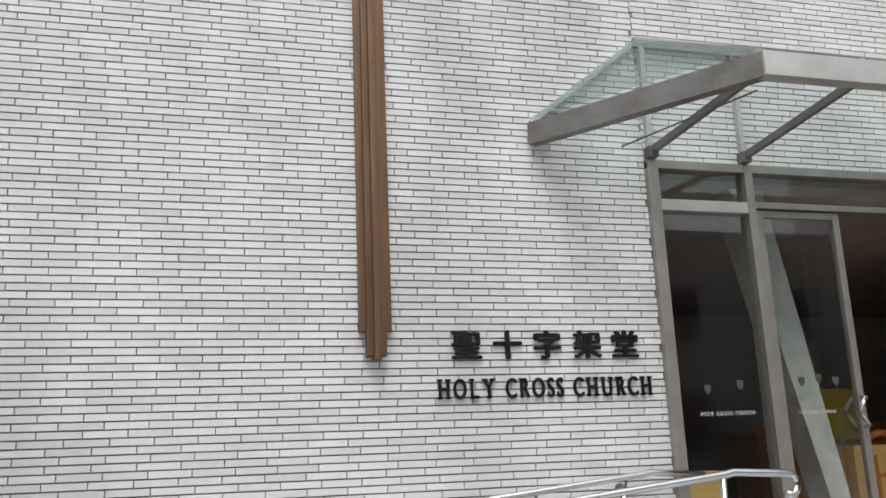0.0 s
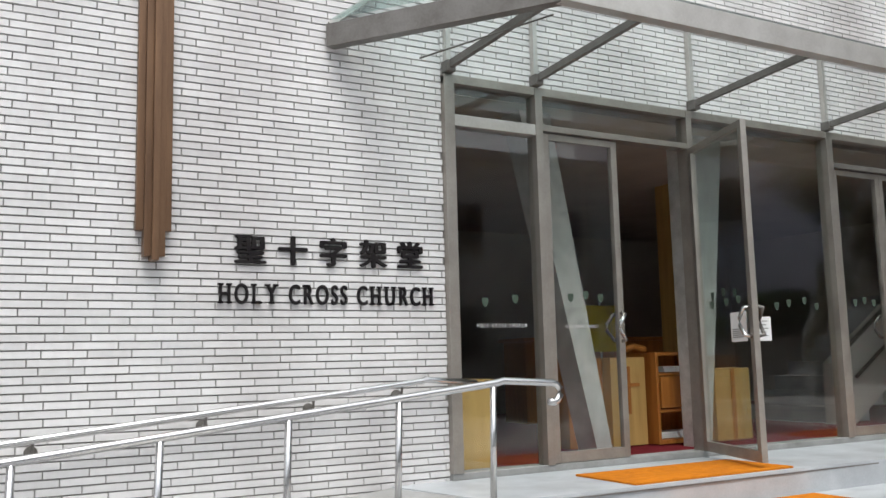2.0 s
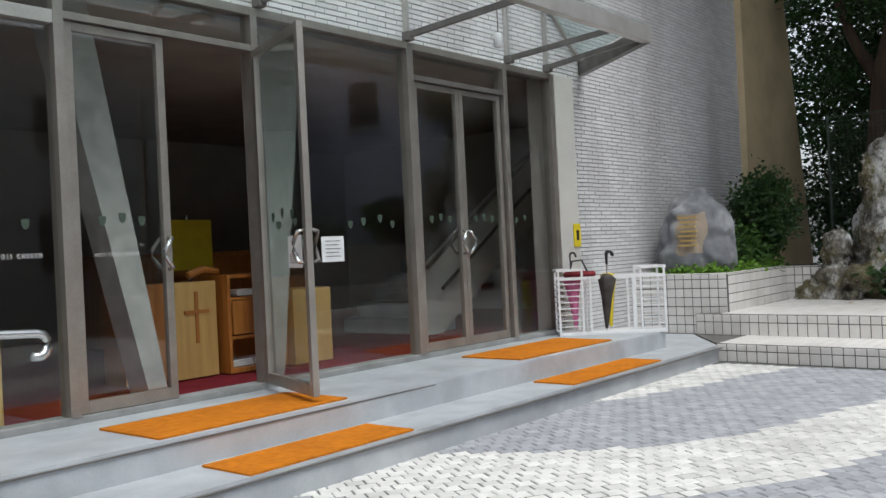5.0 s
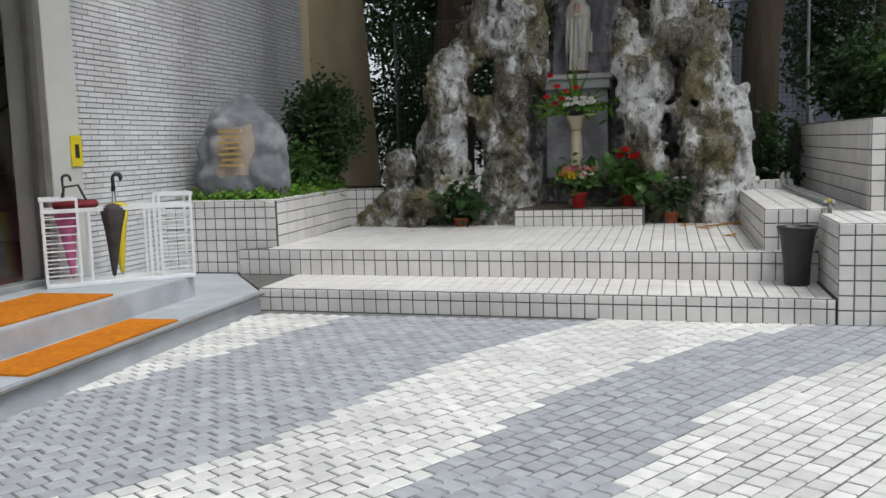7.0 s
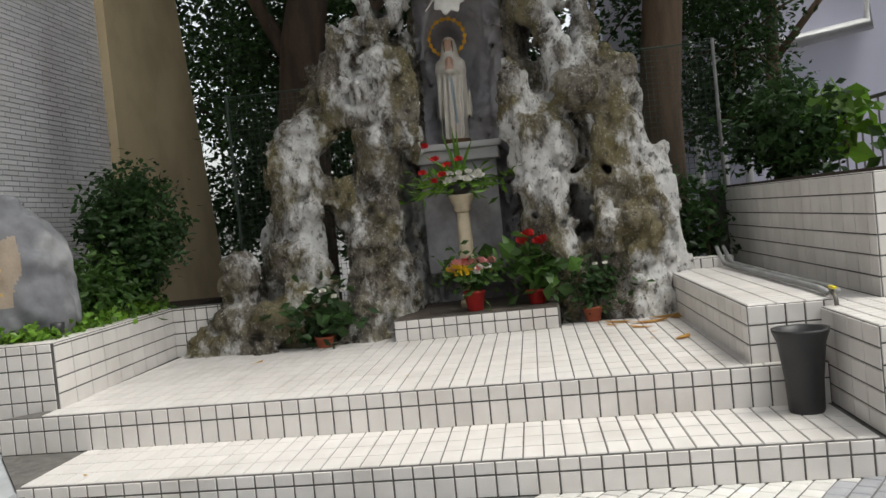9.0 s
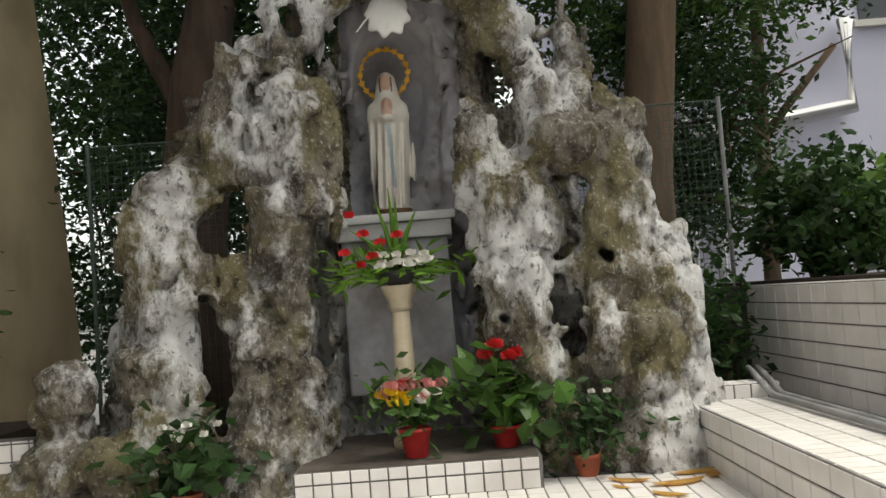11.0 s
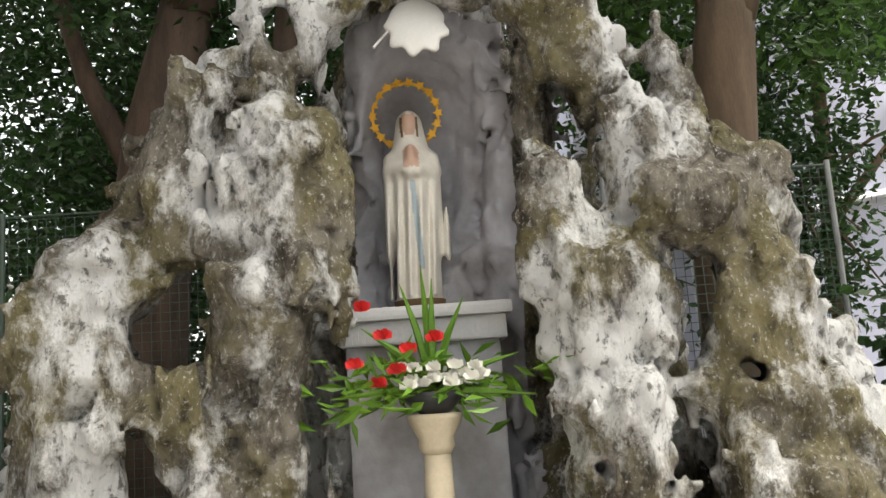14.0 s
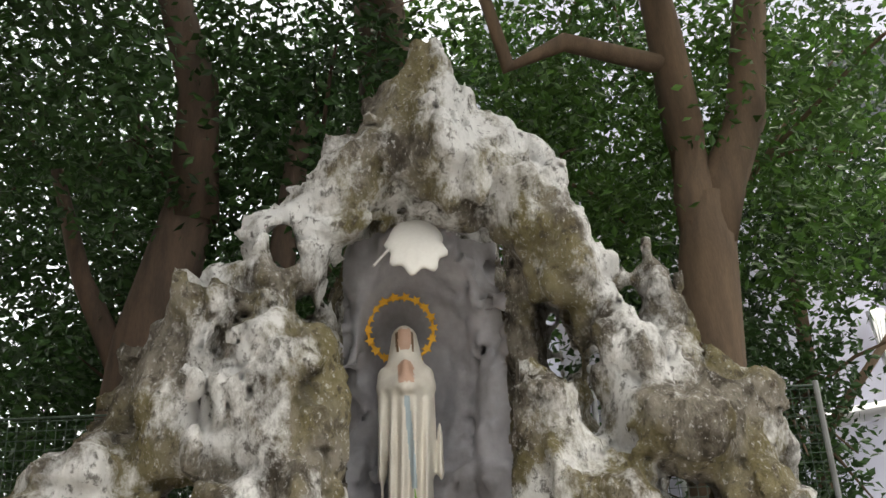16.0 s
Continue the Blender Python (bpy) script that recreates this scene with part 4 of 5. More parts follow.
# ---- tiled terrace ----
STEP1 = [(10.5, 0.17), (11.5, 0.17), (11.9, 5.25), (11.56, 5.2), (10.76, 4.63)]
step1 = tagged(new("terrace_lower_step", mesh_of(prism(STEP1, -0.05, T1), "terrace_lower_step", GROUT)), "white square tiled lower terrace step", "step", kind="structure")
TERR = [(11.26, 0.17), (14.9, 0.1), (14.9, 4.9), (11.78, 4.95), (11.56, 5.2)]
terrace = tagged(new("terrace", mesh_of(prism(TERR, -0.05, T2), "terrace", GROUT)), "white tiled terrace before the grotto", "terrace", kind="structure")


def riser(parent, a, b, z0, z1):
    a, b = Vector((*a, z0)), Vector((*b, z0))
    tile_face(parent, a, b - a, (0, 0, z1 - z0), 0.105, (z1 - z0) * 0.62)


riser(step1, (10.76, 4.63), (10.5, 0.17), 0.0, T1 - 0.002)
riser(step1, (11.56, 5.2), (10.76, 4.63), Z1 - 0.01, T1 - 0.002)
riser(terrace, (11.56, 5.2), (11.26, 0.17), T1, T2 - 0.002)


def tread(parent, o, u, v, z):
    tile_face(parent, (*o, z), (*u, 0), (*v, 0), 0.21, 0.105, 0.007, singles=False)


tread(step1, (10.51, 0.19), (0.76, 0.0), (0.26, 4.42), T1)
tread(terrace, (11.27, 0.19), (2.5, 0.0), (0.29, 4.72), T2)

planter = tagged(new("planter_wall", mesh_of(prism([(11.75, W), (11.75, 4.88), (13.9, 4.95), (13.9, 4.5), (14.05, 4.5), (14.05, 5.1), (11.92, 5.04), (11.92, W)], 0, 0.86), "planter_wall", GROUT)), "white square tiled planter wall", "planter", kind="structure")
tile_face(planter, (11.75, W, Z1), (0, -(W - 4.88), 0), (0, 0, 0.69), 0.105, 0.105)
tile_face(planter, (11.75, 4.88, T2), (2.15, 0.07, 0), (0, 0, 0.44), 0.24, 0.105)
tile_face(planter, (13.9, 4.95, T2), (0, -0.45, 0), (0, 0, 0.44), 0.105, 0.105)
tile_face(planter, (11.75, 4.88, 0.86), (2.15, 0.07, 0), (-0.005, 0.16, 0), 0.24, 0.16)
tile_face(planter, (11.76, 5.05, 0.86), (0.16, 0, 0), (0, 1.0, 0), 0.16, 0.21)
soil = tagged(new("planter_soil", mesh_of(B(11.92, 15.4, 5.0, W, 0.4, 0.83), "planter_soil", SOIL)), "dark planting soil", "soil", kind="structure")

ped = tagged(new("grotto_plinth", mesh_of(B(13.6, 14.9, 1.55, 2.93, T2, 0.6), "grotto_plinth", GROUT)), "low white tiled plinth with a dark stone top", "plinth", kind="structure")
tile_face(ped, (13.6, 2.93, T2 + 0.003), (0, -1.38, 0), (0, 0, 0.177), 0.105, 0.105)
part("top_slab", B(13.61, 14.9, 1.57, 2.91, 0.6, 0.606), ROCK_D, ped)

bench = tagged(new("tiled_bench", mesh_of(B(11.34, 14.2, 0.07, 0.565, T2, 0.75), "tiled_bench", GROUT)), "low white tiled bench along the wall", "bench", kind="structure")
tile_face(bench, (11.34, 0.565, T2), (0, -0.49, 0), (0, 0, 0.33), 0.105, 0.11)
tile_face(bench, (14.2, 0.565, T2), (-2.86, 0, 0), (0, 0, 0.33), 0.21, 0.11)
tile_face(bench, (11.34, 0.08, 0.75), (2.86, 0, 0), (0, 0.485, 0), 0.105, 0.16)
bend = tagged(new("bench_end_block", mesh_of(B(14.2, 14.4, 0.0, 0.6, T2, 0.84), "bench_end_block", GROUT)), "white tiled block at the end of the bench", "block", kind="structure")
tile_face(bend, (14.2, 0.6, 0.75), (0, -0.6, 0), (0, 0, 0.09), 0.105, 0.09)
tile_face(bend, (14.2, 0.0, 0.84), (0.2, 0, 0), (0, 0.6, 0), 0.105, 0.105)
low = tagged(new("low_tiled_wall", mesh_of(B(10.5, 16.5, -5, 0.16, -0.05, 0.71), "low_tiled_wall", GROUT)), "low white tiled wall with a wide ledge", "wall", kind="structure")
tile_face(low, (10.5, 0.16, 0.0), (0, -2.0, 0), (0, 0, 0.71), 0.105, 0.105)
tile_face(low, (11.34, 0.16, T1), (-0.84, 0, 0), (0, 0, 0.525), 0.21, 0.105)
tile_face(low, (10.5, -1.5, 0.71), (1.0, 0, 0), (0, 1.66, 0), 0.105, 0.105)
tile_face(low, (11.5, -0.22, 0.71), (3.6, 0, 0), (0, 0.37, 0), 0.105, 0.18)
high = tagged(new("high_tiled_wall", mesh_of(B(11.5, 16.8, -6, -0.23, 0.71, 1.43), "high_tiled_wall", GROUT)), "white tiled planter wall above the bench", "wall", kind="structure")
tile_face(high, (15.4, -0.23, 0.71), (-3.9, 0, 0), (0, 0, 0.72), 0.21, 0.12)
tile_face(high, (11.5, -0.23, 0.71), (0, -2.2, 0), (0, 0, 0.72), 0.105, 0.12)
tile_face(high, (11.5, -1.6, 1.43), (0.16, 0, 0), (0, 1.37, 0), 0.16, 0.105)
tile_face(high, (11.66, -0.39, 1.43), (3.7, 0, 0), (0, 0.16, 0), 0.21, 0.16)
tagged(new("upper_bed_soil", mesh_of(B(11.7, 16.7, -6, -0.4, 1.42, 1.46), "upper_bed_soil", SOIL)), "dark soil of the upper bed", "soil", kind="structure")

# pipes and tap on the ledge
pipe = thing("water_pipe", "pair of old grey water pipes on the ledge", "pipe")
for dy in (0, 0.06):
    part("pipe", tube(bmesh.new(), [(14.6, 0.0 + dy, 0.9), (14.3, 0.05 + dy, 0.88), (14.0, 0.06 + dy, 0.79), (11.62, 0.02 + dy, 0.785), (11.4, 0.05 + dy, 0.785)], 0.02), CONCRETE, pipe, smooth=True)
tap = thing("garden_tap", "brass garden tap with a yellow lever", "tap")
part("spout", tube(bmesh.new(), [(11.4, 0.08, 0.785), (11.3, 0.1, 0.785), (11.27, 0.1, 0.76), (11.265, 0.1, 0.72)], 0.013), DARK_STEEL, tap, smooth=True)
part("lever", B(11.27, 11.36, 0.09, 0.11, 0.81, 0.825, bevel=0.004), YELLOW, tap)
part("stem", tube(bmesh.new(), [(11.31, 0.1, 0.78), (11.31, 0.1, 0.815)], 0.008), DARK_STEEL, tap)
bkt = thing("bucket", "tall black plastic bucket on the terrace step", "bucket")
part("body", lathe([(0.085, 0), (0.093, 0.02), (0.1, 0.18), (0.125, 0.38), (0.148, 0.44), (0.15, 0.455), (0.13, 0.45), (0.115, 0.38), (0.085, 0.03)], (11.1, 0.35, T1), 28), BLACK, bkt, smooth=True)

# ---- grotto rock ----
rk = Solid((13.35, -0.15, 0.33), (15.95, 5.35, 4.85), 0.028)


def limb(a, b, ra, rb, k=0.1):
    rk.add(rk.capsule(a, b, ra, rb), k)


# west pillar, broad and swelling to the top
limb((14.25, 3.0, 0.3), (14.3, 3.0, 1.3), 0.25, 0.22)
limb((14.3, 2.98, 1.3), (14.3, 2.95, 2.0), 0.22, 0.25)
limb((14.2, 2.88, 2.1), (14.2, 2.86, 2.8), 0.24, 0.26)
limb((14.25, 3.0, 2.4), (14.3, 3.15, 2.95), 0.26, 0.22)
limb((14.35, 2.97, 2.95), (14.45, 2.9, 3.4), 0.2, 0.2)
limb((14.4, 3.2, 2.9), (14.4, 3.1, 3.2), 0.17, 0.14)
limb((14.3, 3.4, 2.5), (14.35, 3.3, 2.85), 0.2, 0.2)
limb((14.4, 3.6, 2.3), (14.45, 3.58, 2.82), 0.2, 0.1)
limb((14.25, 3.7, 2.25), (14.2, 3.78, 1.8), 0.22, 0.24)
limb((14.2, 3.75, 1.75), (14.1, 3.8, 1.1), 0.26, 0.22)
limb((14.15, 3.68, 1.7), (14.2, 3.2, 1.3), 0.2, 0.16)
limb((14.1, 3.75, 1.2), (13.95, 3.78, 0.35), 0.2, 0.22)
limb((14.1, 3.2, 1.2), (13.95, 3.25, 0.35), 0.17, 0.2)
limb((13.75, 4.05, 0.75), (13.72, 4.05, 0.35), 0.1, 0.12)
limb((13.95, 4.3, 1.15), (13.9, 4.3, 0.4), 0.1, 0.22)
limb((13.95, 4.55, 0.7), (13.9, 4.6, 0.35), 0.12, 0.26)
limb((14.5, 4.0, 1.5), (14.5, 4.0, 0.4), 0.2, 0.4)
# the arch and its points
limb((14.5, 2.88, 3.4), (14.55, 2.62, 3.72), 0.2, 0.2)
limb((14.55, 2.62, 3.7), (14.55, 2.6, 3.95), 0.18, 0.07)
limb((14.55, 2.6, 3.75), (14.55, 2.25, 3.95), 0.2, 0.24)
limb((14.55, 2.25, 3.95), (14.55, 2.16, 4.5), 0.26, 0.09)
limb((14.58, 2.4, 4.0), (14.58, 2.36, 4.28), 0.14, 0.07)
limb((14.58, 2.05, 4.0), (14.58, 1.98, 4.25), 0.16, 0.07)
limb((14.55, 2.25, 3.9), (14.55, 1.75, 3.72), 0.22, 0.2)
limb((14.58, 1.85, 3.8), (14.58, 1.82, 4.05), 0.15, 0.07)
limb((14.55, 1.66, 3.6), (14.55, 1.62, 3.78), 0.15, 0.07)
limb((14.55, 1.7, 3.65), (14.45, 1.5, 3.2), 0.2, 0.16)
# east side, stepping down to low points
limb((14.45, 1.5, 3.2), (14.35, 1.3, 2.75), 0.17, 0.2)
limb((14.4, 1.3, 2.7), (14.4, 1.1, 2.5), 0.2, 0.22)
limb((14.5, 1.12, 2.6), (14.55, 1.1, 3.28), 0.2, 0.07)
limb((14.5, 0.98, 2.5), (14.5, 0.95, 2.75), 0.15, 0.1)
limb((14.15, 1.2, 2.42), (14.2, 1.28, 2.45), 0.18, 0.18)
limb((14.25, 1.72, 2.55), (14.2, 1.62, 2.1), 0.15, 0.22)
limb((14.3, 1.85, 2.8), (14.3, 1.75, 2.4), 0.07, 0.12)
limb((14.2, 1.6, 2.1), (14.15, 1.62, 1.6), 0.22, 0.2)
limb((14.15, 1.62, 1.6), (14.15, 1.5, 1.1), 0.2, 0.18)
limb((14.15, 1.5, 1.15), (14.15, 1.35, 0.35), 0.2, 0.28)
limb((14.4, 0.9, 2.5), (14.3, 0.85, 2.0), 0.18, 0.16)
limb((14.25, 0.85, 2.0), (14.15, 0.85, 1.2), 0.22, 0.26)
limb((14.15, 0.85, 1.2), (14.15, 0.8, 0.35), 0.28, 0.36)
limb((14.35, 0.68, 1.9), (14.4, 0.66, 2.28), 0.12, 0.05)
limb((14.3, 0.58, 1.4), (14.4, 0.55, 1.8), 0.12, 0.05)
limb((14.3, 0.62, 1.4), (14.3, 0.58, 0.35), 0.13, 0.2)
# closed back of the niche
rk.add(rk.capsule((15.6, 2.25, 0.4), (15.6, 2.25, 3.4), 0.62, 0.5), 0.1)
rk.add(rk.capsule((15.1, 2.25, 0.4), (15.1, 2.25, 1.6), 0.5, 0.4), 0.1)
rk.add(rk.capsule((14.8, 2.98, 0.5), (14.9, 2.92, 3.1), 0.2, 0.2), 0.15)
rk.add(rk.capsule((14.8, 1.6, 0.5), (14.9, 1.6, 3.2), 0.2, 0.2), 0.15)
rk.add(rk.capsule((14.7, 0.85, 0.5), (14.7, 0.85, 1.8), 0.3, 0.2), 0.15)
rk.add(rk.capsule((15.35, 2.25, 3.2), (15.05, 2.25, 3.75), 0.5, 0.34), 0.1)
limb((14.15, 3.8, 1.9), (14.2, 3.3, 1.64), 0.17, 0.18)
limb((14.2, 3.3, 1.64), (14.2, 3.1, 1.3), 0.18, 0.18)
limb((14.2, 1.02, 1.9), (14.15, 1.02, 0.4), 0.17, 0.24)
rk.f = rk.f - 0.035
rk.rough(1.9, 0.12, 3.0)
rk.ridged(2.6, 0.09, 5.0, 0.8)
rk.ridged(4.8, 0.1, 11.0, 0.75)
rk.rough(9.0, 0.1, 7.0, 0.8)
rk.cracks(2.4, 0.05, 0.05, 4.0, 0.6)
rk.cracks(5.0, 0.045, 0.06, 8.0, 0.6)
# the niche: a pointed upper vault and a straight lower bay
rk.cut(rk.egg((14.45, 2.22, 2.85), (0.8, 0.42, 0.74)), 0.05)
rk.cut(np.maximum(np.maximum(abs(rk.y - 2.27) - 0.34, abs(rk.z - 1.7) - 1.1), abs(rk.x - 14.2) - 0.8), 0.06)
rk.cut(np.maximum(np.maximum(abs(rk.y - 2.33) - 0.42, abs(rk.z - 1.2) - 0.72), abs(rk.x - 14.05) - 0.75), 0.08)
# openings worn through the rock, widening to the back
FOCUS = np.array((10.37, 2.35, 1.7))
WORN = 0.05 * vnoise(rk.x * 5, rk.y * 9, rk.z * 9)
for y0, z0, r0, y1, z1, r1 in (
        (3.31, 2.16, 0.09, 3.41, 2.0, 0.115), (3.41, 2.0, 0.115, 3.36, 1.9, 0.06),
        (3.53, 1.58, 0.05, 3.45, 1.28, 0.07), (3.45, 1.28, 0.07, 3.46, 0.8, 0.06),
        (2.74, 2.1, 0.05, 2.8, 1.66, 0.045), (2.8, 1.66, 0.045, 2.8, 1.2, 0.06),
        (2.88, 3.36, 0.065, 2.86, 3.26, 0.07), (2.77, 3.02, 0.04, 2.76, 2.98, 0.045),
        (3.15, 2.9, 0.025, 3.16, 2.8, 0.03), (1.72, 2.97, 0.04, 1.66, 2.72, 0.085),
        (1.3, 2.2, 0.045, 1.17, 2.1, 0.085), (1.17, 2.08, 0.085, 1.22, 1.78, 0.035),
        (1.22, 1.5, 0.03, 1.25, 1.2, 0.05), (1.02, 1.7, 0.045, 0.98, 1.68, 0.05),
        (1.67, 1.35, 0.025, 1.64, 1.33, 0.03), (1.78, 1.1, 0.03, 1.72, 0.8, 0.05)):
    s = (rk.x - FOCUS[0]) / (14.15 - FOCUS[0])
    py, pz = FOCUS[1] + (rk.y - FOCUS[1]) / s, FOCUS[2] + (rk.z - FOCUS[2]) / s
    dy, dz = y1 - y0, z1 - z0
    t = np.clip(((py - y0) * dy + (pz - z0) * dz) / (dy * dy + dz * dz), 0, 1)
    g = (np.sqrt((py - y0 - t * dy) ** 2 + (pz - z0 - t * dz) ** 2) - (r0 + (r1 - r0) * t)) * s
    g = g + WORN
    rk.cut(np.maximum(g, rk.x - 15.05), 0.05)
# pale lips beside the niche and folds of its back wall
for a, b, ra, rb in (((14.15, 2.63, 2.74), (14.12, 2.67, 2.2), 0.045, 0.05), ((14.12, 2.8, 2.1), (14.12, 2.68, 2.2), 0.06, 0.05), ((14.2, 1.84, 2.56), (14.15, 1.8, 2.05), 0.05, 0.05), ((15.12, 1.86, 2.1), (15.05, 1.84, 2.8), 0.16, 0.16), ((15.25, 2.62, 2.1), (15.25, 2.66, 2.5), 0.12, 0.1), ((15.25, 2.0, 2.2), (15.25, 2.05, 2.9), 0.1, 0.08), ((15.15, 1.15, 0.5), (15.15, 1.2, 2.3), 0.25, 0.2), ((15.25, 2.8, 0.4), (15.3, 2.8, 2.3), 0.3, 0.25), ((15.2, 1.65, 0.4), (15.25, 1.65, 2.3), 0.28, 0.22)):
    rk.add(rk.capsule(a, b, ra, rb), 0.06)
rk.ridged(8.0, 0.045, 6.0, 0.7)
rk.ridged(15.0, 0.05, 2.0, 0.7)
rk.rough(27.0, 0.045, 1.0, 0.8)
rk.cut(rk.egg((14.6, 2.28, 2.9), (0.74, 0.38, 0.69)), 0.04)
rme = rk.skin("grotto_rock", ROCK)
rme.materials.append(ROCK_IN)
for p in rme.polygons:
    c = p.center
    if c.x > 14.62 and abs(c.y - 2.24) < 0.42 and c.z < 3.62:
        p.material_index = 1
rock = tagged(new("grotto_rock", rme), "weathered grey and white karst rock grotto with holes and a niche", "rock")

# altar block, statue, halo and shell in the niche
altar = thing("niche_altar", "grey white stone altar block with a moulded top", "altar")
part("body", B(14.62, 15.3, 1.98, 2.7, 0.9, 1.96, bevel=0.02), ROCK_IN, altar)
part("fluted_band", B(14.57, 15.3, 1.95, 2.72, 1.93, 2.04, bevel=0.01), ALTAR, altar)
for k in range(26):
    part("flute", B(14.562, 14.572, 1.965 + k * 0.029, 1.979 + k * 0.029, 1.94, 2.01), ALTAR, altar)
part("top_moulding", B(14.53, 15.32, 1.92, 2.75, 2.04, 2.1, bevel=0.018), ALTAR, altar)

sb = Solid((14.72, 2.1, 2.08), (15.14, 2.56, 3.24), 0.0095)
SX, SY = 14.93, 2.34


def body(a, b, ra, rb, k=0.03):
    sb.add(sb.capsule((SX + a[0], SY + a[1], 2.1 + a[2]), (SX + b[0], SY + b[1], 2.1 + b[2]), ra, rb), k)


body((0, 0, 0.0), (0, 0, 0.05), 0.12, 0.1)
body((0, 0, 0.08), (0, 0, 0.45), 0.13, 0.105)
body((0, 0, 0.45), (0, 0, 0.78), 0.105, 0.1)
body((0, 0.09, 0.78), (0.02, 0.13, 0.3), 0.055, 0.035)
body((0, -0.09, 0.78), (0.02, -0.13, 0.3), 0.055, 0.035)
body((-0.02, 0.1, 0.72), (-0.1, 0.03, 0.72), 0.045, 0.035)
body((-0.02, -0.1, 0.72), (-0.1, -0.03, 0.72), 0.045, 0.035)
body((-0.115, 0, 0.7), (-0.1, 0, 0.83), 0.03, 0.015)
body((0, 0, 0.85), (-0.005, 0, 0.93), 0.05, 0.05)
body((-0.035, 0, 0.955), (-0.035, 0, 0.995), 0.042, 0.045, 0.012)
body((0.025, 0, 0.985), (0.03, 0, 0.82), 0.068, 0.1)
sb.f = sb.f + np.where((sb.z < 2.1 + 0.7) & (sb.z > 2.17), 0.02 * np.cos((sb.y - SY) * 105 + (sb.z - 2.1) * 4 + 14 * (sb.x - SX)) * np.clip((2.85 - sb.z) * 3, 0, 1), 0)
sm = sb.skin("statue", STATUE)
sm.materials.append(SKIN)
sm.materials.append(BROWN)
sm.materials.append(SASH)
for p in sm.polygons:
    c = p.center
    h = c.z - 2.1
    if h < 0.06 or (0.9 < h < 1.0 and c.x < SX - 0.04 and 0.034 <= abs(c.y - SY) < 0.046):
        p.material_index = 2
    elif 0.2 < h < 0.66 and c.x < SX - 0.06 and abs(c.y - SY + 0.05 * (0.66 - h)) < 0.014:
        p.material_index = 3
    elif (0.72 < h < 0.85 and c.x < SX - 0.085 and abs(c.y - SY) < 0.04) or (0.91 < h < 1.015 and c.x < SX - 0.058 and abs(c.y - SY) < 0.034):
        p.material_index = 1
tagged(new("statue", sm), "ivory painted plaster praying figure in long robes", "statue")

halo = thing("star_halo", "yellow ring of stars on the niche back wall", "halo")
HC = (15.06, 2.355, 3.17)
part("ring", tube(bmesh.new(), [(HC[0], HC[1] + 0.175 * math.cos(a), HC[2] + 0.18 * math.sin(a)) for a in np.linspace(0, 2 * math.pi, 33)], 0.009, 6), HALO, halo)
for k in range(18):
    a = k * 2 * math.pi / 18
    bm = bmesh.new()
    pts = [(0.03 if i % 2 == 0 else 0.015) for i in range(10)]
    f = bm.faces.new([bm.verts.new((HC[0] - 0.012, HC[1] + 0.175 * math.cos(a) + q * math.cos(i * math.pi / 5), HC[2] + 0.18 * math.sin(a) + q * math.sin(i * math.pi / 5))) for i, q in enumerate(pts)])
    r = bmesh.ops.extrude_face_region(bm, geom=[f])
    for v in r["geom"]:
        if isinstance(v, bmesh.types.BMVert):
            v.co.x -= 0.008
    bmesh.ops.recalc_face_normals(bm, faces=bm.faces)
    part("star", bm, HALO, halo)
part("stay", bar(bmesh.new(), (HC[0], HC[1], HC[2] + 0.18), (15.3, HC[1], HC[2] + 0.2), 0.008), DARK_STEEL, halo)
sh = bmesh.new()
bmesh.ops.create_icosphere(sh, subdivisions=4, radius=1)
for v in sh.verts:
    a = math.atan2(v.co.z, v.co.y)
    q = 1 + 0.1 * math.cos(9 * a)
    drop = 0.5 + 0.5 * v.co.z
    v.co = Vector((v.co.x * 0.05 + 0.22 * drop, v.co.y * (0.13 + 0.03 * (1 - drop)) * (q if drop < 0.6 else 1), v.co.z * 0.19 * (q if drop < 0.5 else 1)))
    v.co += Vector((14.42, 2.27, 3.45))
tagged(new("scalloped_shell", mesh_of(sh, "scalloped_shell", PLASTER, True)), "white scalloped plaster shell under the niche arch", "ornament")
part("rod", tube(bmesh.new(), [(14.5, 2.4, 3.42), (14.42, 2.48, 3.3)], 0.007, 6), ALU_L, bpy.data.objects["scalloped_shell"])


# flowers
def petals(bm, c, r, n, rngl):
    for k in range(n):
        a = k * 2 * math.pi / n + rngl.random()
        t = rngl.uniform(0.2, 0.9)
        d = Vector((math.cos(a) * t, math.sin(a) * t, rngl.uniform(0.4, 1.0))).normalized()
        w = d.orthogonal().normalized() * r * 0.45
        c0 = Vector(c)
        q = [bm.verts.new(p) for p in (c0, c0 + d * r * 0.6 + w, c0 + d * r, c0 + d * r * 0.6 - w)]
        bm.faces.new(q)
    return bm


rl = random.Random(8)
nr = np.random.RandomState(9)
col = thing("flower_column", "slender cream fluted stone column on the plinth", "column")
part("base", lathe([(0.1, 0), (0.1, 0.05), (0.075, 0.07), (0.085, 0.1), (0.06, 0.12)], (14.25, 2.31, 0.606), 20), CREAM, col, smooth=True)
part("shaft", lathe([(0.062, 0.12), (0.066, 0.4), (0.055, 0.84)], (14.25, 2.31, 0.606), 24, 0.03, 12), CREAM, col, smooth=True)
part("capital", lathe([(0.055, 0.84), (0.075, 0.87), (0.07, 0.9), (0.1, 0.96), (0.11, 0.985), (0.11, 1.005)], (14.25, 2.31, 0.606), 20, 0.04, 8), CREAM, col, smooth=True)
bou = thing("flower_bouquet", "bowl of red carnations, white blooms and long leaves", "flowers")
BZ = 1.612
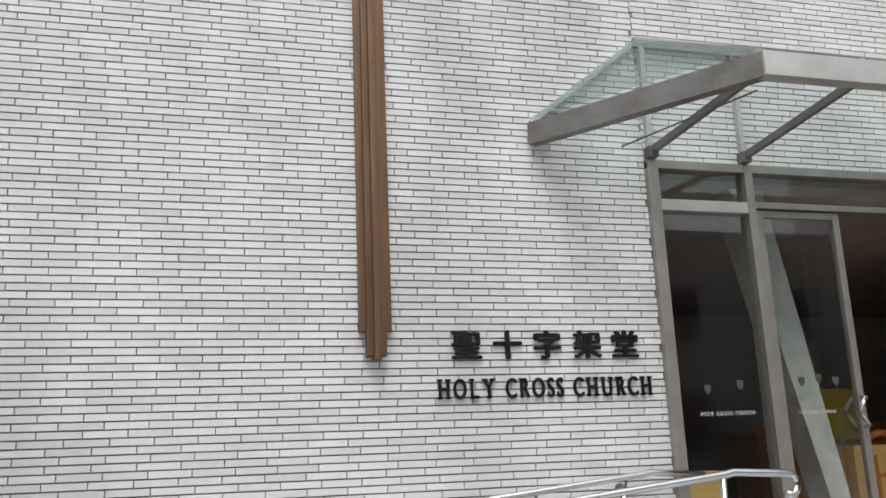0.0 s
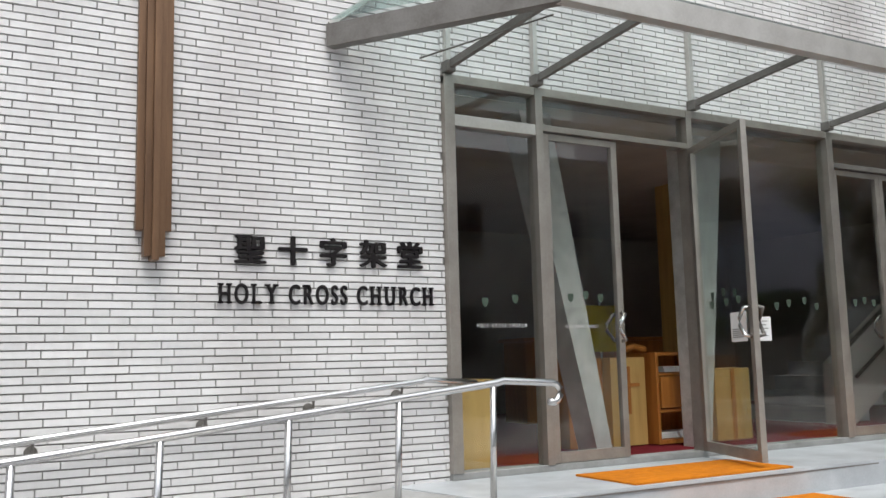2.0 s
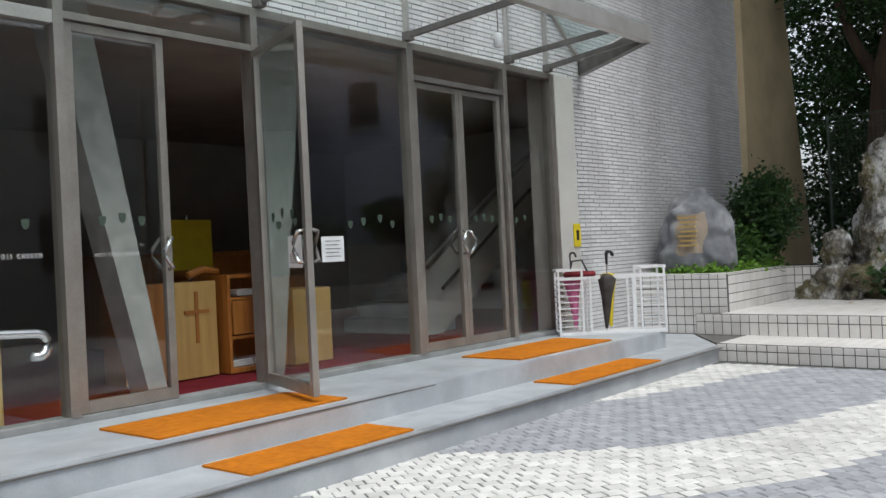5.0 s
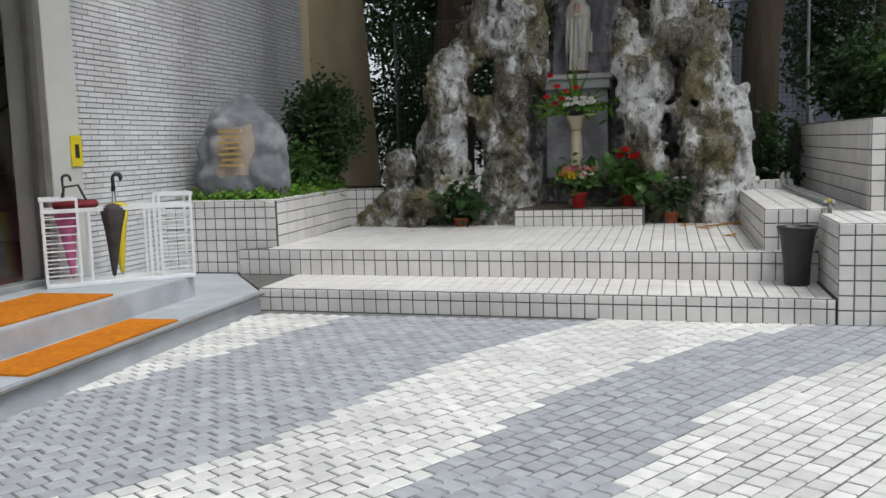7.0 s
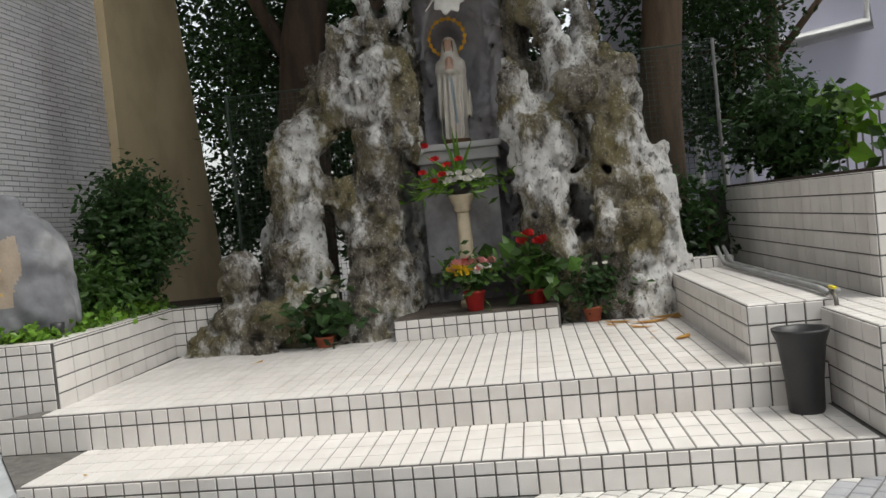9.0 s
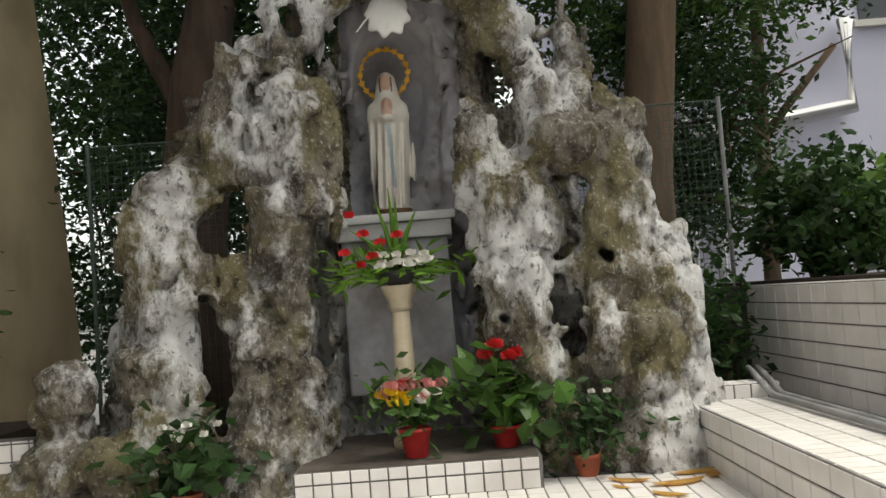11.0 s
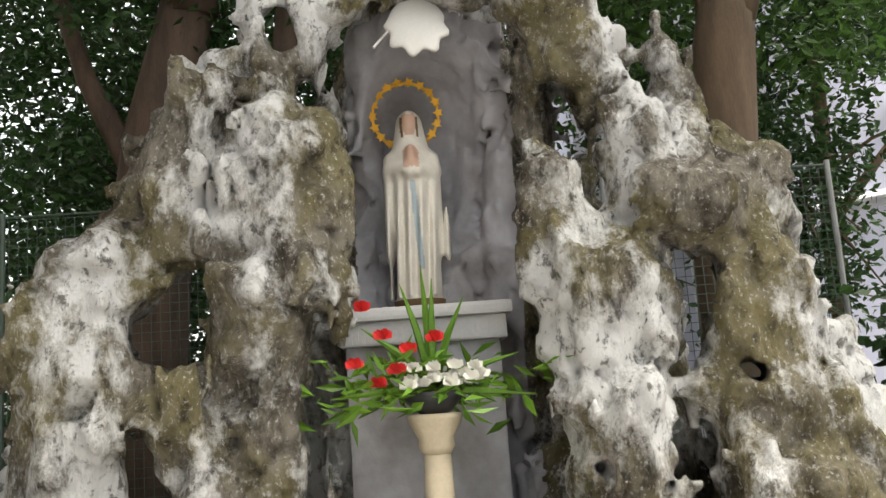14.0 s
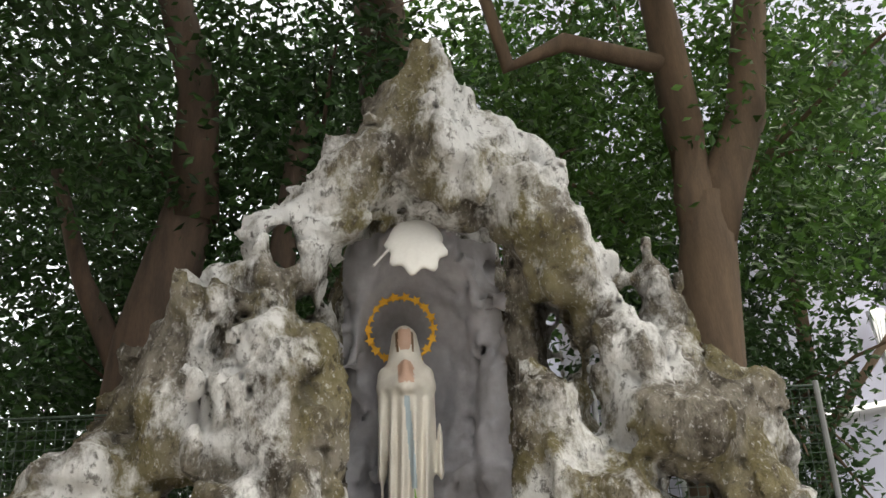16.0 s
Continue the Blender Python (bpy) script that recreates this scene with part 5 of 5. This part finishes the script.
part("bowl", lathe([(0.06, 0), (0.12, 0.05), (0.14, 0.09), (0.12, 0.09)], (14.25, 2.31, BZ), 20), BLACK, bou, smooth=True)
q = np.array([14.25, 2.31, BZ + 0.12]) + nr.normal(size=(260, 3)) * np.array([0.1, 0.2, 0.06])
o = new("leaves", leaf_mesh("leaves", q, nr.uniform(0.07, 0.18, 260), LEAF_L, nr, 0.25, 0.0))
o.parent = bou
for a, ln, up in ((-0.5, 0.3, 0.5), (0.35, 0.32, 0.6), (0.1, 0.2, 0.7), (-0.9, 0.4, 0.15), (1.0, 0.42, -0.05), (0.8, 0.35, 0.35), (-1.0, 0.42, -0.1), (-0.15, 0.15, 0.62)):
    part("blade", tube(bmesh.new(), [(14.22, 2.31, BZ + 0.1), (14.18, 2.31 + a * ln * 0.5, BZ + 0.12 + up * 0.4), (14.14, 2.31 + a * ln, BZ + 0.12 + up * 0.7)], [0.02, 0.016, 0.002], 5), LEAF_L, bou)
for dy, dz in ((0.31, 0.2), (0.27, 0.43), (0.19, 0.31), (0.09, 0.25), (-0.02, 0.29), (0.14, 0.17), (0.22, 0.12)):
    part("carnation", petals(bmesh.new(), (14.1, 2.31 + dy, BZ + dz), 0.05, 26, rl), RED, bou)
for k in range(26):
    part("white_bloom", petals(bmesh.new(), (14.08 + rl.uniform(0, 0.1), 2.3 + rl.uniform(-0.2, 0.13), BZ + 0.1 + rl.uniform(0, 0.08)), 0.045, 12, rl), WPETAL, bou)


def potted(name, label, x, y, z0, pot, ph, pr, n, leafsize, spread, leafm, blooms, slim=0.5):
    t = thing(name, label, "potted plant", group="potted flowers by the rock")
    part("pot", lathe([(pr * 0.7, 0), (pr * 0.75, 0.01), (pr, ph - 0.02), (pr * 1.08, ph - 0.02), (pr * 1.08, ph), (pr * 0.9, ph), (pr * 0.8, ph * 0.8)], (x, y, z0), 20), pot, t, smooth=True)
    c = np.array([x, y, z0 + ph + spread * 0.9])
    q = c + nr.normal(size=(n, 3)) * spread * np.array([0.6, 0.75, 0.55])
    o = new("leaves", leaf_mesh("leaves", q, nr.uniform(0.6, 1.2, n) * leafsize, leafm, nr, slim, 0.0))
    o.parent = t
    part("stem", tube(bmesh.new(), [(x, y, z0 + ph * 0.8), (x, y, z0 + ph + spread)], 0.008, 6), LEAF_D, t)
    for m, cnt, rad, up in blooms:
        for k in range(cnt):
            a = rl.uniform(0, 6.28)
            d = spread * rl.uniform(0.2, 1.2)
            part("bloom", petals(bmesh.new(), (x - 0.05 + 0.5 * d * math.cos(a), y + d * math.sin(a), z0 + ph + up * spread + rl.uniform(0, 0.5) * spread), rad, 16, rl), m, t)
    return t


potted("flower_pot", "red pot of yellow, pink and orange flowers on the plinth", 13.82, 2.25, 0.606, REDPOT, 0.17, 0.09, 260, 0.1, 0.17, LEAF, ((YPETAL, 12, 0.065, 0.8), (PPETAL, 16, 0.06, 0.9), (RED, 6, 0.05, 1.1), (WPETAL, 6, 0.05, 0.8)))
potted("flower_pot", "anthurium with red flowers in a red pot", 13.95, 1.72, 0.606, REDPOT, 0.13, 0.09, 110, 0.2, 0.19, LEAF, ((RED, 4, 0.07, 2.0),), 0.7)
potted("flower_pot", "small leafy plant in a terracotta pot", 13.85, 1.27, T2, CLAY, 0.13, 0.08, 320, 0.09, 0.19, LEAF_D, ((WPETAL, 2, 0.03, 1.6),))
potted("flower_pot", "dark leafy plant with white flowers at the rock", 13.68, 3.55, T2, CLAY, 0.1, 0.08, 190, 0.14, 0.2, LEAF_D, ((WPETAL, 6, 0.04, 1.4),), 0.6)
for k, (x, y, s) in enumerate(((13.6, 1.08, 0.24), (13.45, 0.85, 0.3), (13.7, 0.7, 0.26), (13.2, 0.95, 0.2), (12.5, 0.75, 0.2), (12.9, 0.9, 0.06), (12.6, 0.95, 0.05), (13.1, 3.95, 0.11), (13.05, 3.98, 0.06), (13.45, 1.15, 0.13), (10.9, 4.3, 0.05), (11.9, 2.6, 0.04), (13.6, 0.62, 0.2))):
    bm = bmesh.new()
    n1, n2 = 7, 4
    grid = [[bm.verts.new((x + s * (i / 6 - 0.5), y + s * 0.42 * (j / 3 - 0.5) * math.sin(math.pi * (i + 0.6) / 7.2), 0)) for j in range(n2)] for i in range(n1)]
    for i in range(n1 - 1):
        for j in range(n2 - 1):
            bm.faces.new((grid[i][j], grid[i + 1][j], grid[i + 1][j + 1], grid[i][j + 1]))
    base = (T2 if x > 11.5 else T1) + 0.008
    rot = pose(x, y, base, 0, 0, rl.uniform(0, 360)) @ Matrix.Translation((-x, -y, 0))
    for v in bm.verts:
        dx, dy = (v.co.x - x) / s, (v.co.y - y) / s
        v.co.z = s * (0.25 * dx * dx + 0.5 * dy * dy)
        v.co = rot @ v.co
    bmesh.ops.solidify(bm, geom=bm.faces[:], thickness=0.002)
    tagged(new("fallen_leaf", mesh_of(bm, "fallen_leaf", DRYLEAF)), "curled yellow fallen leaf on the terrace tiles", "leaf", group="fallen leaves")

# inscribed boulder in the planter
bo = Solid((11.85, 4.85, 0.75), (12.9, 6.04, 1.98), 0.026)
bo.add(bo.egg((12.32, 5.5, 1.24), (0.34, 0.47, 0.69)), 0.1)
bo.add(bo.egg((12.3, 5.5, 1.0), (0.36, 0.5, 0.35)), 0.1)
bo.rough(1.8, 0.07, 2.0)
bo.ridged(4.0, 0.07, 5.0)
bo.rough(13.0, 0.035, 9.0)
boul = tagged(new("inscribed_boulder", bo.skin("inscribed_boulder", BOULDER)), "rounded blue grey boulder with a tan inscribed face", "boulder")
boul.data.materials.append(PLAQUE)
for p in boul.data.polygons:
    c = p.center
    edge = 0.05 * noise.noise(c * 6)
    if c.x < 12.25 and abs(c.y - 5.42) < 0.17 + edge and abs(c.z - 1.34) < 0.25 + edge:
        p.material_index = 1
for k in range(7):
    zz = 1.52 - k * 0.055
    part("text_line", B(11.92 + 0.03 * (zz - 1.2), 11.945 + 0.03 * (zz - 1.2), 5.3 + 0.01 * (k % 3), 5.54 - 0.03 * (k % 2), zz, zz + 0.018), GOLDINK, boul)
spot = thing("garden_spotlight", "small black spotlight at the planter edge", "lamp")
part("head", lathe([(0.03, 0), (0.045, 0.02), (0.05, 0.09), (0.045, 0.09)], (12.05, 5.0, 0.88), 14), BLACK, spot, smooth=True)
part("spike", tube(bmesh.new(), [(12.05, 5.0, 0.82), (12.05, 5.0, 0.89)], 0.01), BLACK, spot)


def shrub(name, label, centre, radius, n, size, m, seed, stems=0, count=60, spread=0.1, slim=0.5, kind="", group=""):
    r = np.random.RandomState(seed)
    t = thing(name, label, "shrub", kind=kind, group=group)
    o = new("foliage", leaf_mesh("foliage", clumps(r, n, centre, radius, count, spread), r.uniform(0.6, 1.3, n) * size, m, r, slim))
    o.parent = t
    for k in range(stems):
        a = r.uniform(0, 6.28)
        part("stem", tube(bmesh.new(), [(centre[0] + 0.1 * math.cos(a), centre[1] + 0.1 * math.sin(a), centre[2] - radius[2] * 1.1), (centre[0] + radius[0] * 0.5 * math.cos(a), centre[1] + radius[1] * 0.5 * math.sin(a), centre[2])], [0.02, 0.008], 6), TRUNK, t)
    return t


shrub("ground_cover", "bright yellow green ground cover along the planter edge", (13.0, 5.1, 0.89), (1.1, 0.12, 0.06), 1800, 0.06, LEAF_L, 21, count=200, spread=0.03, kind="stuff", slim=0.7)
shrub("ground_cover", "bright yellow green ground cover before the boulder", (11.98, 5.4, 0.89), (0.1, 0.5, 0.06), 700, 0.06, LEAF_L, 22, count=90, spread=0.03, kind="stuff", slim=0.7)
shrub("shrub", "dark green low shrub behind the planter edge", (13.3, 5.35, 1.05), (0.75, 0.3, 0.26), 3600, 0.08, LEAF, 23, stems=3)
shrub("clipped_bush", "dark green clipped bush beside the boulder", (13.75, 5.15, 1.62), (0.42, 0.4, 0.5), 5200, 0.075, LEAF_D, 24, stems=5, count=150, spread=0.07)

# beige pier at the corner of the church
bm = bmesh.new()
f = bm.faces.new([bm.verts.new(p) for p in ((15.4, 5.95, 0), (18.42, 5.95, 0), (16.7, 5.95, 8.5), (15.4, 5.95, 8.5))])
r = bmesh.ops.extrude_face_region(bm, geom=[f])
for v in r["geom"]:
    if isinstance(v, bmesh.types.BMVert):
        v.co.y = 6.6
bmesh.ops.recalc_face_normals(bm, faces=bm.faces)
tagged(new("beige_pier", mesh_of(bm, "beige_pier", BEIGE)), "beige plastered pier with a slanting edge", "pier", kind="structure")


# ---- trees and what lies behind ----
def tree(label, trunk, limbs, crowns, seed, bark=TRUNK, leaf=LEAF, size=0.11):
    r = np.random.RandomState(seed)
    t = thing("tree", label, "tree", group="trees behind the grotto")
    part("trunk", tube(bmesh.new(), [p for p, _ in trunk], [q for _, q in trunk], 14), bark, t, smooth=True)
    for pts in limbs:
        part("limb", tube(bmesh.new(), [p for p, _ in pts], [q for _, q in pts], 10), bark, t, smooth=True)
    for c, rad, n in crowns:
        o = new("crown", leaf_mesh("crown", clumps(r, n, c, rad, max(30, n // 45), 0.17), r.uniform(0.6, 1.3, n) * size, leaf, r))
        o.parent = t
        for k in range(6):
            a = Vector(c)
            b = a + Vector((r.normal() * rad[0] * 0.6, r.normal() * rad[1] * 0.6, r.normal() * rad[2] * 0.5))
            part("twig", tube(bmesh.new(), [a, (a + b) / 2 + Vector((0, 0, 0.1)), b], [0.025, 0.018, 0.006], 5), bark, t)
    return t


tree("forked brown tree with smooth bark and dense leaves", [((16.9, 0.15, 0.3), 0.26), ((16.9, 0.1, 2.5), 0.24), ((16.95, -0.1, 4.2), 0.23), ((17.0, -0.2, 4.75), 0.2)],
     [[((16.96, -0.12, 4.35), 0.2), ((17.0, -0.12, 4.8), 0.19), ((17.0, -0.1, 5.4), 0.17), ((16.95, -0.05, 6.4), 0.15), ((16.9, 0.1, 8.0), 0.1)], [((16.96, -0.15, 4.35), 0.2), ((17.0, -0.35, 4.9), 0.19), ((17.0, -0.65, 5.5), 0.17), ((17.05, -0.9, 6.6), 0.15), ((17.1, -1.2, 8.2), 0.1)], [((16.95, -0.05, 6.0), 0.09), ((16.7, 0.9, 6.1), 0.08), ((16.6, 1.4, 5.8), 0.07), ((16.5, 1.6, 6.6), 0.05)]],
     [((18.0, -1.2, 5.6), (1.6, 1.5, 1.6), 6500), ((18.2, 0.8, 5.6), (1.4, 1.2, 1.5), 5500), ((17.8, 0.2, 8.0), (2.2, 2.4, 1.3), 6500)], 31)
tree("dark barked banyan with hanging leaves", [((17.4, 4.6, 0.2), 0.42), ((17.4, 4.5, 2.0), 0.34), ((17.3, 4.3, 3.8), 0.28), ((17.2, 4.0, 5.0), 0.2)],
     [[((17.2, 4.0, 4.8), 0.22), ((17.0, 3.95, 5.9), 0.17), ((16.9, 4.3, 7.2), 0.13)], [((17.3, 4.4, 3.4), 0.12), ((17.4, 4.9, 4.4), 0.08), ((17.4, 5.2, 5.4), 0.05)], [((17.2, 4.1, 3.2), 0.16), ((17.2, 3.3, 4.2), 0.12), ((17.1, 3.1, 5.6), 0.09)]],
     [((17.6, 4.6, 5.8), (1.7, 1.6, 1.5), 6500), ((18.3, 4.7, 3.4), (1.2, 1.0, 1.5), 5000), ((19.6, 6.3, 3.2), (1.2, 1.3, 2.6), 8000), ((19.2, 6.2, 6.6), (1.6, 1.6, 1.6), 6000), ((18.2, 6.9, 1.6), (0.8, 0.8, 1.3), 3000), ((17.6, 3.0, 5.6), (1.3, 1.3, 1.6), 6000), ((17.6, 5.4, 7.6), (2.2, 1.8, 1.4), 4500)], 32, DTRUNK, LEAF_D)
tree("slim tree with fine dark leaves behind the bench", [((19.6, -1.9, 0.2), 0.12), ((19.5, -1.9, 3.0), 0.1), ((19.5, -2.0, 5.0), 0.07)], [[((19.5, -1.95, 3.2), 0.06), ((19.3, -2.8, 4.2), 0.04)]],
     [((18.6, -1.2, 3.3), (0.8, 0.7, 1.0), 3500), ((19.2, -2.9, 5.4), (1.2, 1.2, 0.6), 3500), ((18.7, -0.9, 2.4), (0.6, 0.7, 0.7), 1800)], 33, TRUNK, LEAF_D, 0.1)
tree("tall dark tree far behind the grotto", [((20.6, 3.0, 0.2), 0.25), ((20.6, 3.0, 4.0), 0.2), ((20.6, 3.1, 7.0), 0.12)], [[((20.6, 3.0, 4.0), 0.12), ((20.4, 1.8, 5.6), 0.08)]],
     [((20.6, 4.6, 3.4), (1.4, 1.8, 2.4), 7000), ((20.6, 1.6, 3.6), (1.3, 1.6, 2.4), 6500), ((20.8, 2.6, 7.2), (1.8, 3.2, 2.0), 8000), ((20.5, -0.8, 5.0), (1.2, 1.2, 1.6), 4500), ((20.2, -2.6, 7.0), (1.4, 1.6, 2.0), 6000), ((20.4, 0.4, 7.4), (1.4, 1.6, 1.8), 5000), ((20.6, 5.6, 1.6), (1.2, 1.2, 1.4), 3500), ((20.6, 5.8, 5.4), (1.4, 2.0, 2.2), 7000), ((20.9, 3.2, 4.8), (1.2, 1.6, 1.6), 5000)], 34, DTRUNK, LEAF_D, 0.14)
# added tree: its crowns hang above the view to shade grotto and east wall
tree("added tree whose broad unseen leafy roof shades the grotto", [((18.9, 2.3, 0.2), 0.4), ((18.8, 2.3, 4.0), 0.33), ((18.3, 2.4, 7.0), 0.28), ((17.4, 2.5, 8.2), 0.22)],
     [[((17.6, 2.5, 8.0), 0.2), ((15.5, 3.4, 8.6), 0.14), ((13.0, 4.2, 8.8), 0.06)], [((17.6, 2.5, 8.0), 0.2), ((15.5, 1.0, 8.6), 0.14), ((13.2, 0.2, 8.8), 0.06)]],
     [((15.2, 4.4, 8.0), (2.4, 2.2, 0.8), 9000), ((12.9, 4.6, 8.4), (1.8, 2.0, 0.6), 6000), ((15.2, 1.2, 8.0), (2.4, 2.2, 0.8), 9000), ((14.8, -1.8, 7.8), (2.2, 1.8, 0.8), 7000), ((13.0, 1.4, 8.6), (1.4, 2.0, 0.5), 4500)], 35, DTRUNK, LEAF_D, 0.2)
# shrubs on the upper bed
shrub("shrub", "dark green shrub on the upper bed", (15.4, -0.85, 1.95), (0.9, 0.4, 0.45), 2600, 0.1, LEAF_D, 41, stems=5, slim=0.6)
shrub("shrub", "broad bright green leaves on the upper bed", (15.1, -1.25, 1.95), (0.4, 0.35, 0.28), 60, 0.28, LEAF_L, 42, stems=6, count=30, slim=0.65)
shrub("shrub", "dark broad leaved plant on the upper bed", (13.8, -1.6, 1.7), (0.5, 0.3, 0.22), 130, 0.2, LEAF, 43, stems=4, slim=0.6)
shrub("shrub", "dark fern behind the bench end", (15.1, 0.15, 1.15), (0.35, 0.3, 0.4), 700, 0.1, LEAF_D, 44, stems=3)

# wire mesh fence behind the rock
fence = thing("wire_mesh_fence", "green wire mesh fence behind the grotto", "fence", kind="structure")
for ya, yb in ((3.4, 5.0), (-0.4, 1.1)):
    bm = bmesh.new()
    for k in range(int((yb - ya) / 0.06) + 1):
        box(bm, 16.2, 16.204, ya + k * 0.06 - 0.002, ya + k * 0.06 + 0.002, 0.3, 3.0)
    for k in range(46):
        box(bm, 16.205, 16.209, ya, yb, 0.3 + k * 0.06 - 0.002, 0.3 + k * 0.06 + 0.002)
    tagged(part("mesh", bm, MESHGREEN, fence), kind="stuff")
    for y in (ya, yb):
        part("fence_post", tube(bmesh.new(), [(16.2, y, 0.2), (16.2, y, 3.05)], 0.02), MESHGREEN if y > 3 else CONCRETE, fence)
    part("top_bar", tube(bmesh.new(), [(16.2, ya, 3.02), (16.2, yb, 3.02)], 0.008), MESHGREEN, fence)
# iron railing on the upper wall
railg = thing("iron_railing", "dark iron railing above the tiled wall", "railing", kind="structure")
part("top_bar", bar(bmesh.new(), (16.4, -1.5, 2.15), (13.6, -2.6, 2.3), 0.035), DARK_STEEL, railg)
for k in range(25):
    t = k / 24
    x, y = 16.4 - 2.8 * t, -1.5 - 1.1 * t
    part("baluster", B(x - 0.008, x + 0.008, y - 0.008, y + 0.008, 1.45, 2.15 + 0.15 * t), DARK_STEEL, railg)

# neighbouring buildings, and plain walls that close the yard
bld = thing("apartment_building", "lilac grey rendered building with white pipes", "building")
part("wall", B(22, 30, -16, 0.2, 0, 14), BLUEWALL, bld)
for k in range(3):
    for j in range(3):
        wd = part("window", B(21.97, 22.05, -5.6 - k * 3.2, -4.4 - k * 3.2, 5.2 + j * 3, 6.6 + j * 3), WINDOWDARK, bld)
        part("sill", B(21.9, 22.02, -5.7 - k * 3.2, -4.3 - k * 3.2, 5.1 + j * 3, 5.2 + j * 3), PLASTER, wd)
part("pipe", tube(bmesh.new(), [(21.8, -1.5, 3.55), (21.8, -4.1, 3.9), (21.8, -4.1, 5.2)], 0.12, 12), PVC, bld, smooth=True)
for y in (-1.2, -1.6, -2.0):
    part("pipe", tube(bmesh.new(), [(21.85, y, 0), (21.85, y, 6)], 0.07, 10), PVC, bld, smooth=True)
bl2 = thing("house", "grey rendered house across the yard", "building")
part("wall", B(-14, 30, -16, -11, 0, 7), GREYWALL, bl2)
part("roof", B(-14.3, 30.3, -16.3, -10.7, 7, 7.3), CONCRETE, bl2)
for k in range(8):
    for j in range(2):
        part("window", B(-11 + k * 4, -9.4 + k * 4, -11.02, -10.95, 1.2 + j * 3, 2.7 + j * 3), WINDOWDARK, bl2)
tagged(new("yard_wall", mesh_of(B(-14.3, -14, -11, W, 0, 4), "yard_wall", GREYWALL)), "plain grey wall closing the yard", "wall", kind="structure")
tagged(new("church_roof", mesh_of(B(-12, 15.4, W + 0.3, 16, 8.5, 8.8), "church_roof", CONCRETE)), "flat concrete church roof", "roof", kind="structure")

# ---- pieces ----
wall_bricks(WALL_L, brick_items(-3.2, 3.74, 0.0, 5.6, seed=1), lambda a, z: 2.0 < a < 3.4 and 1.3 < z < 3.2)
wall_bricks(WALL_T, brick_items(3.74, 10.42, 3.105, 6.5, seed=2))
wall_bricks(WALL_R, brick_items(10.42, 15.4, 0.1, 5.6, seed=3))
joined_boxes("setts", pale_items, SETT_L, pavement, 0.012)
joined_boxes("setts", dark_items, SETT_D, pavement, 0.012)
rot = Matrix((U, V, Vector((0, 0, 1)))).transposed().to_4x4()
sl, sd = chip("sett", 0.102, 0.087, 0.008, SETT_L1), chip("sett", 0.102, 0.087, 0.008, SETT_D1)
for p, light in near:
    single("sett", sl if light else sd, p, pavement, rot)
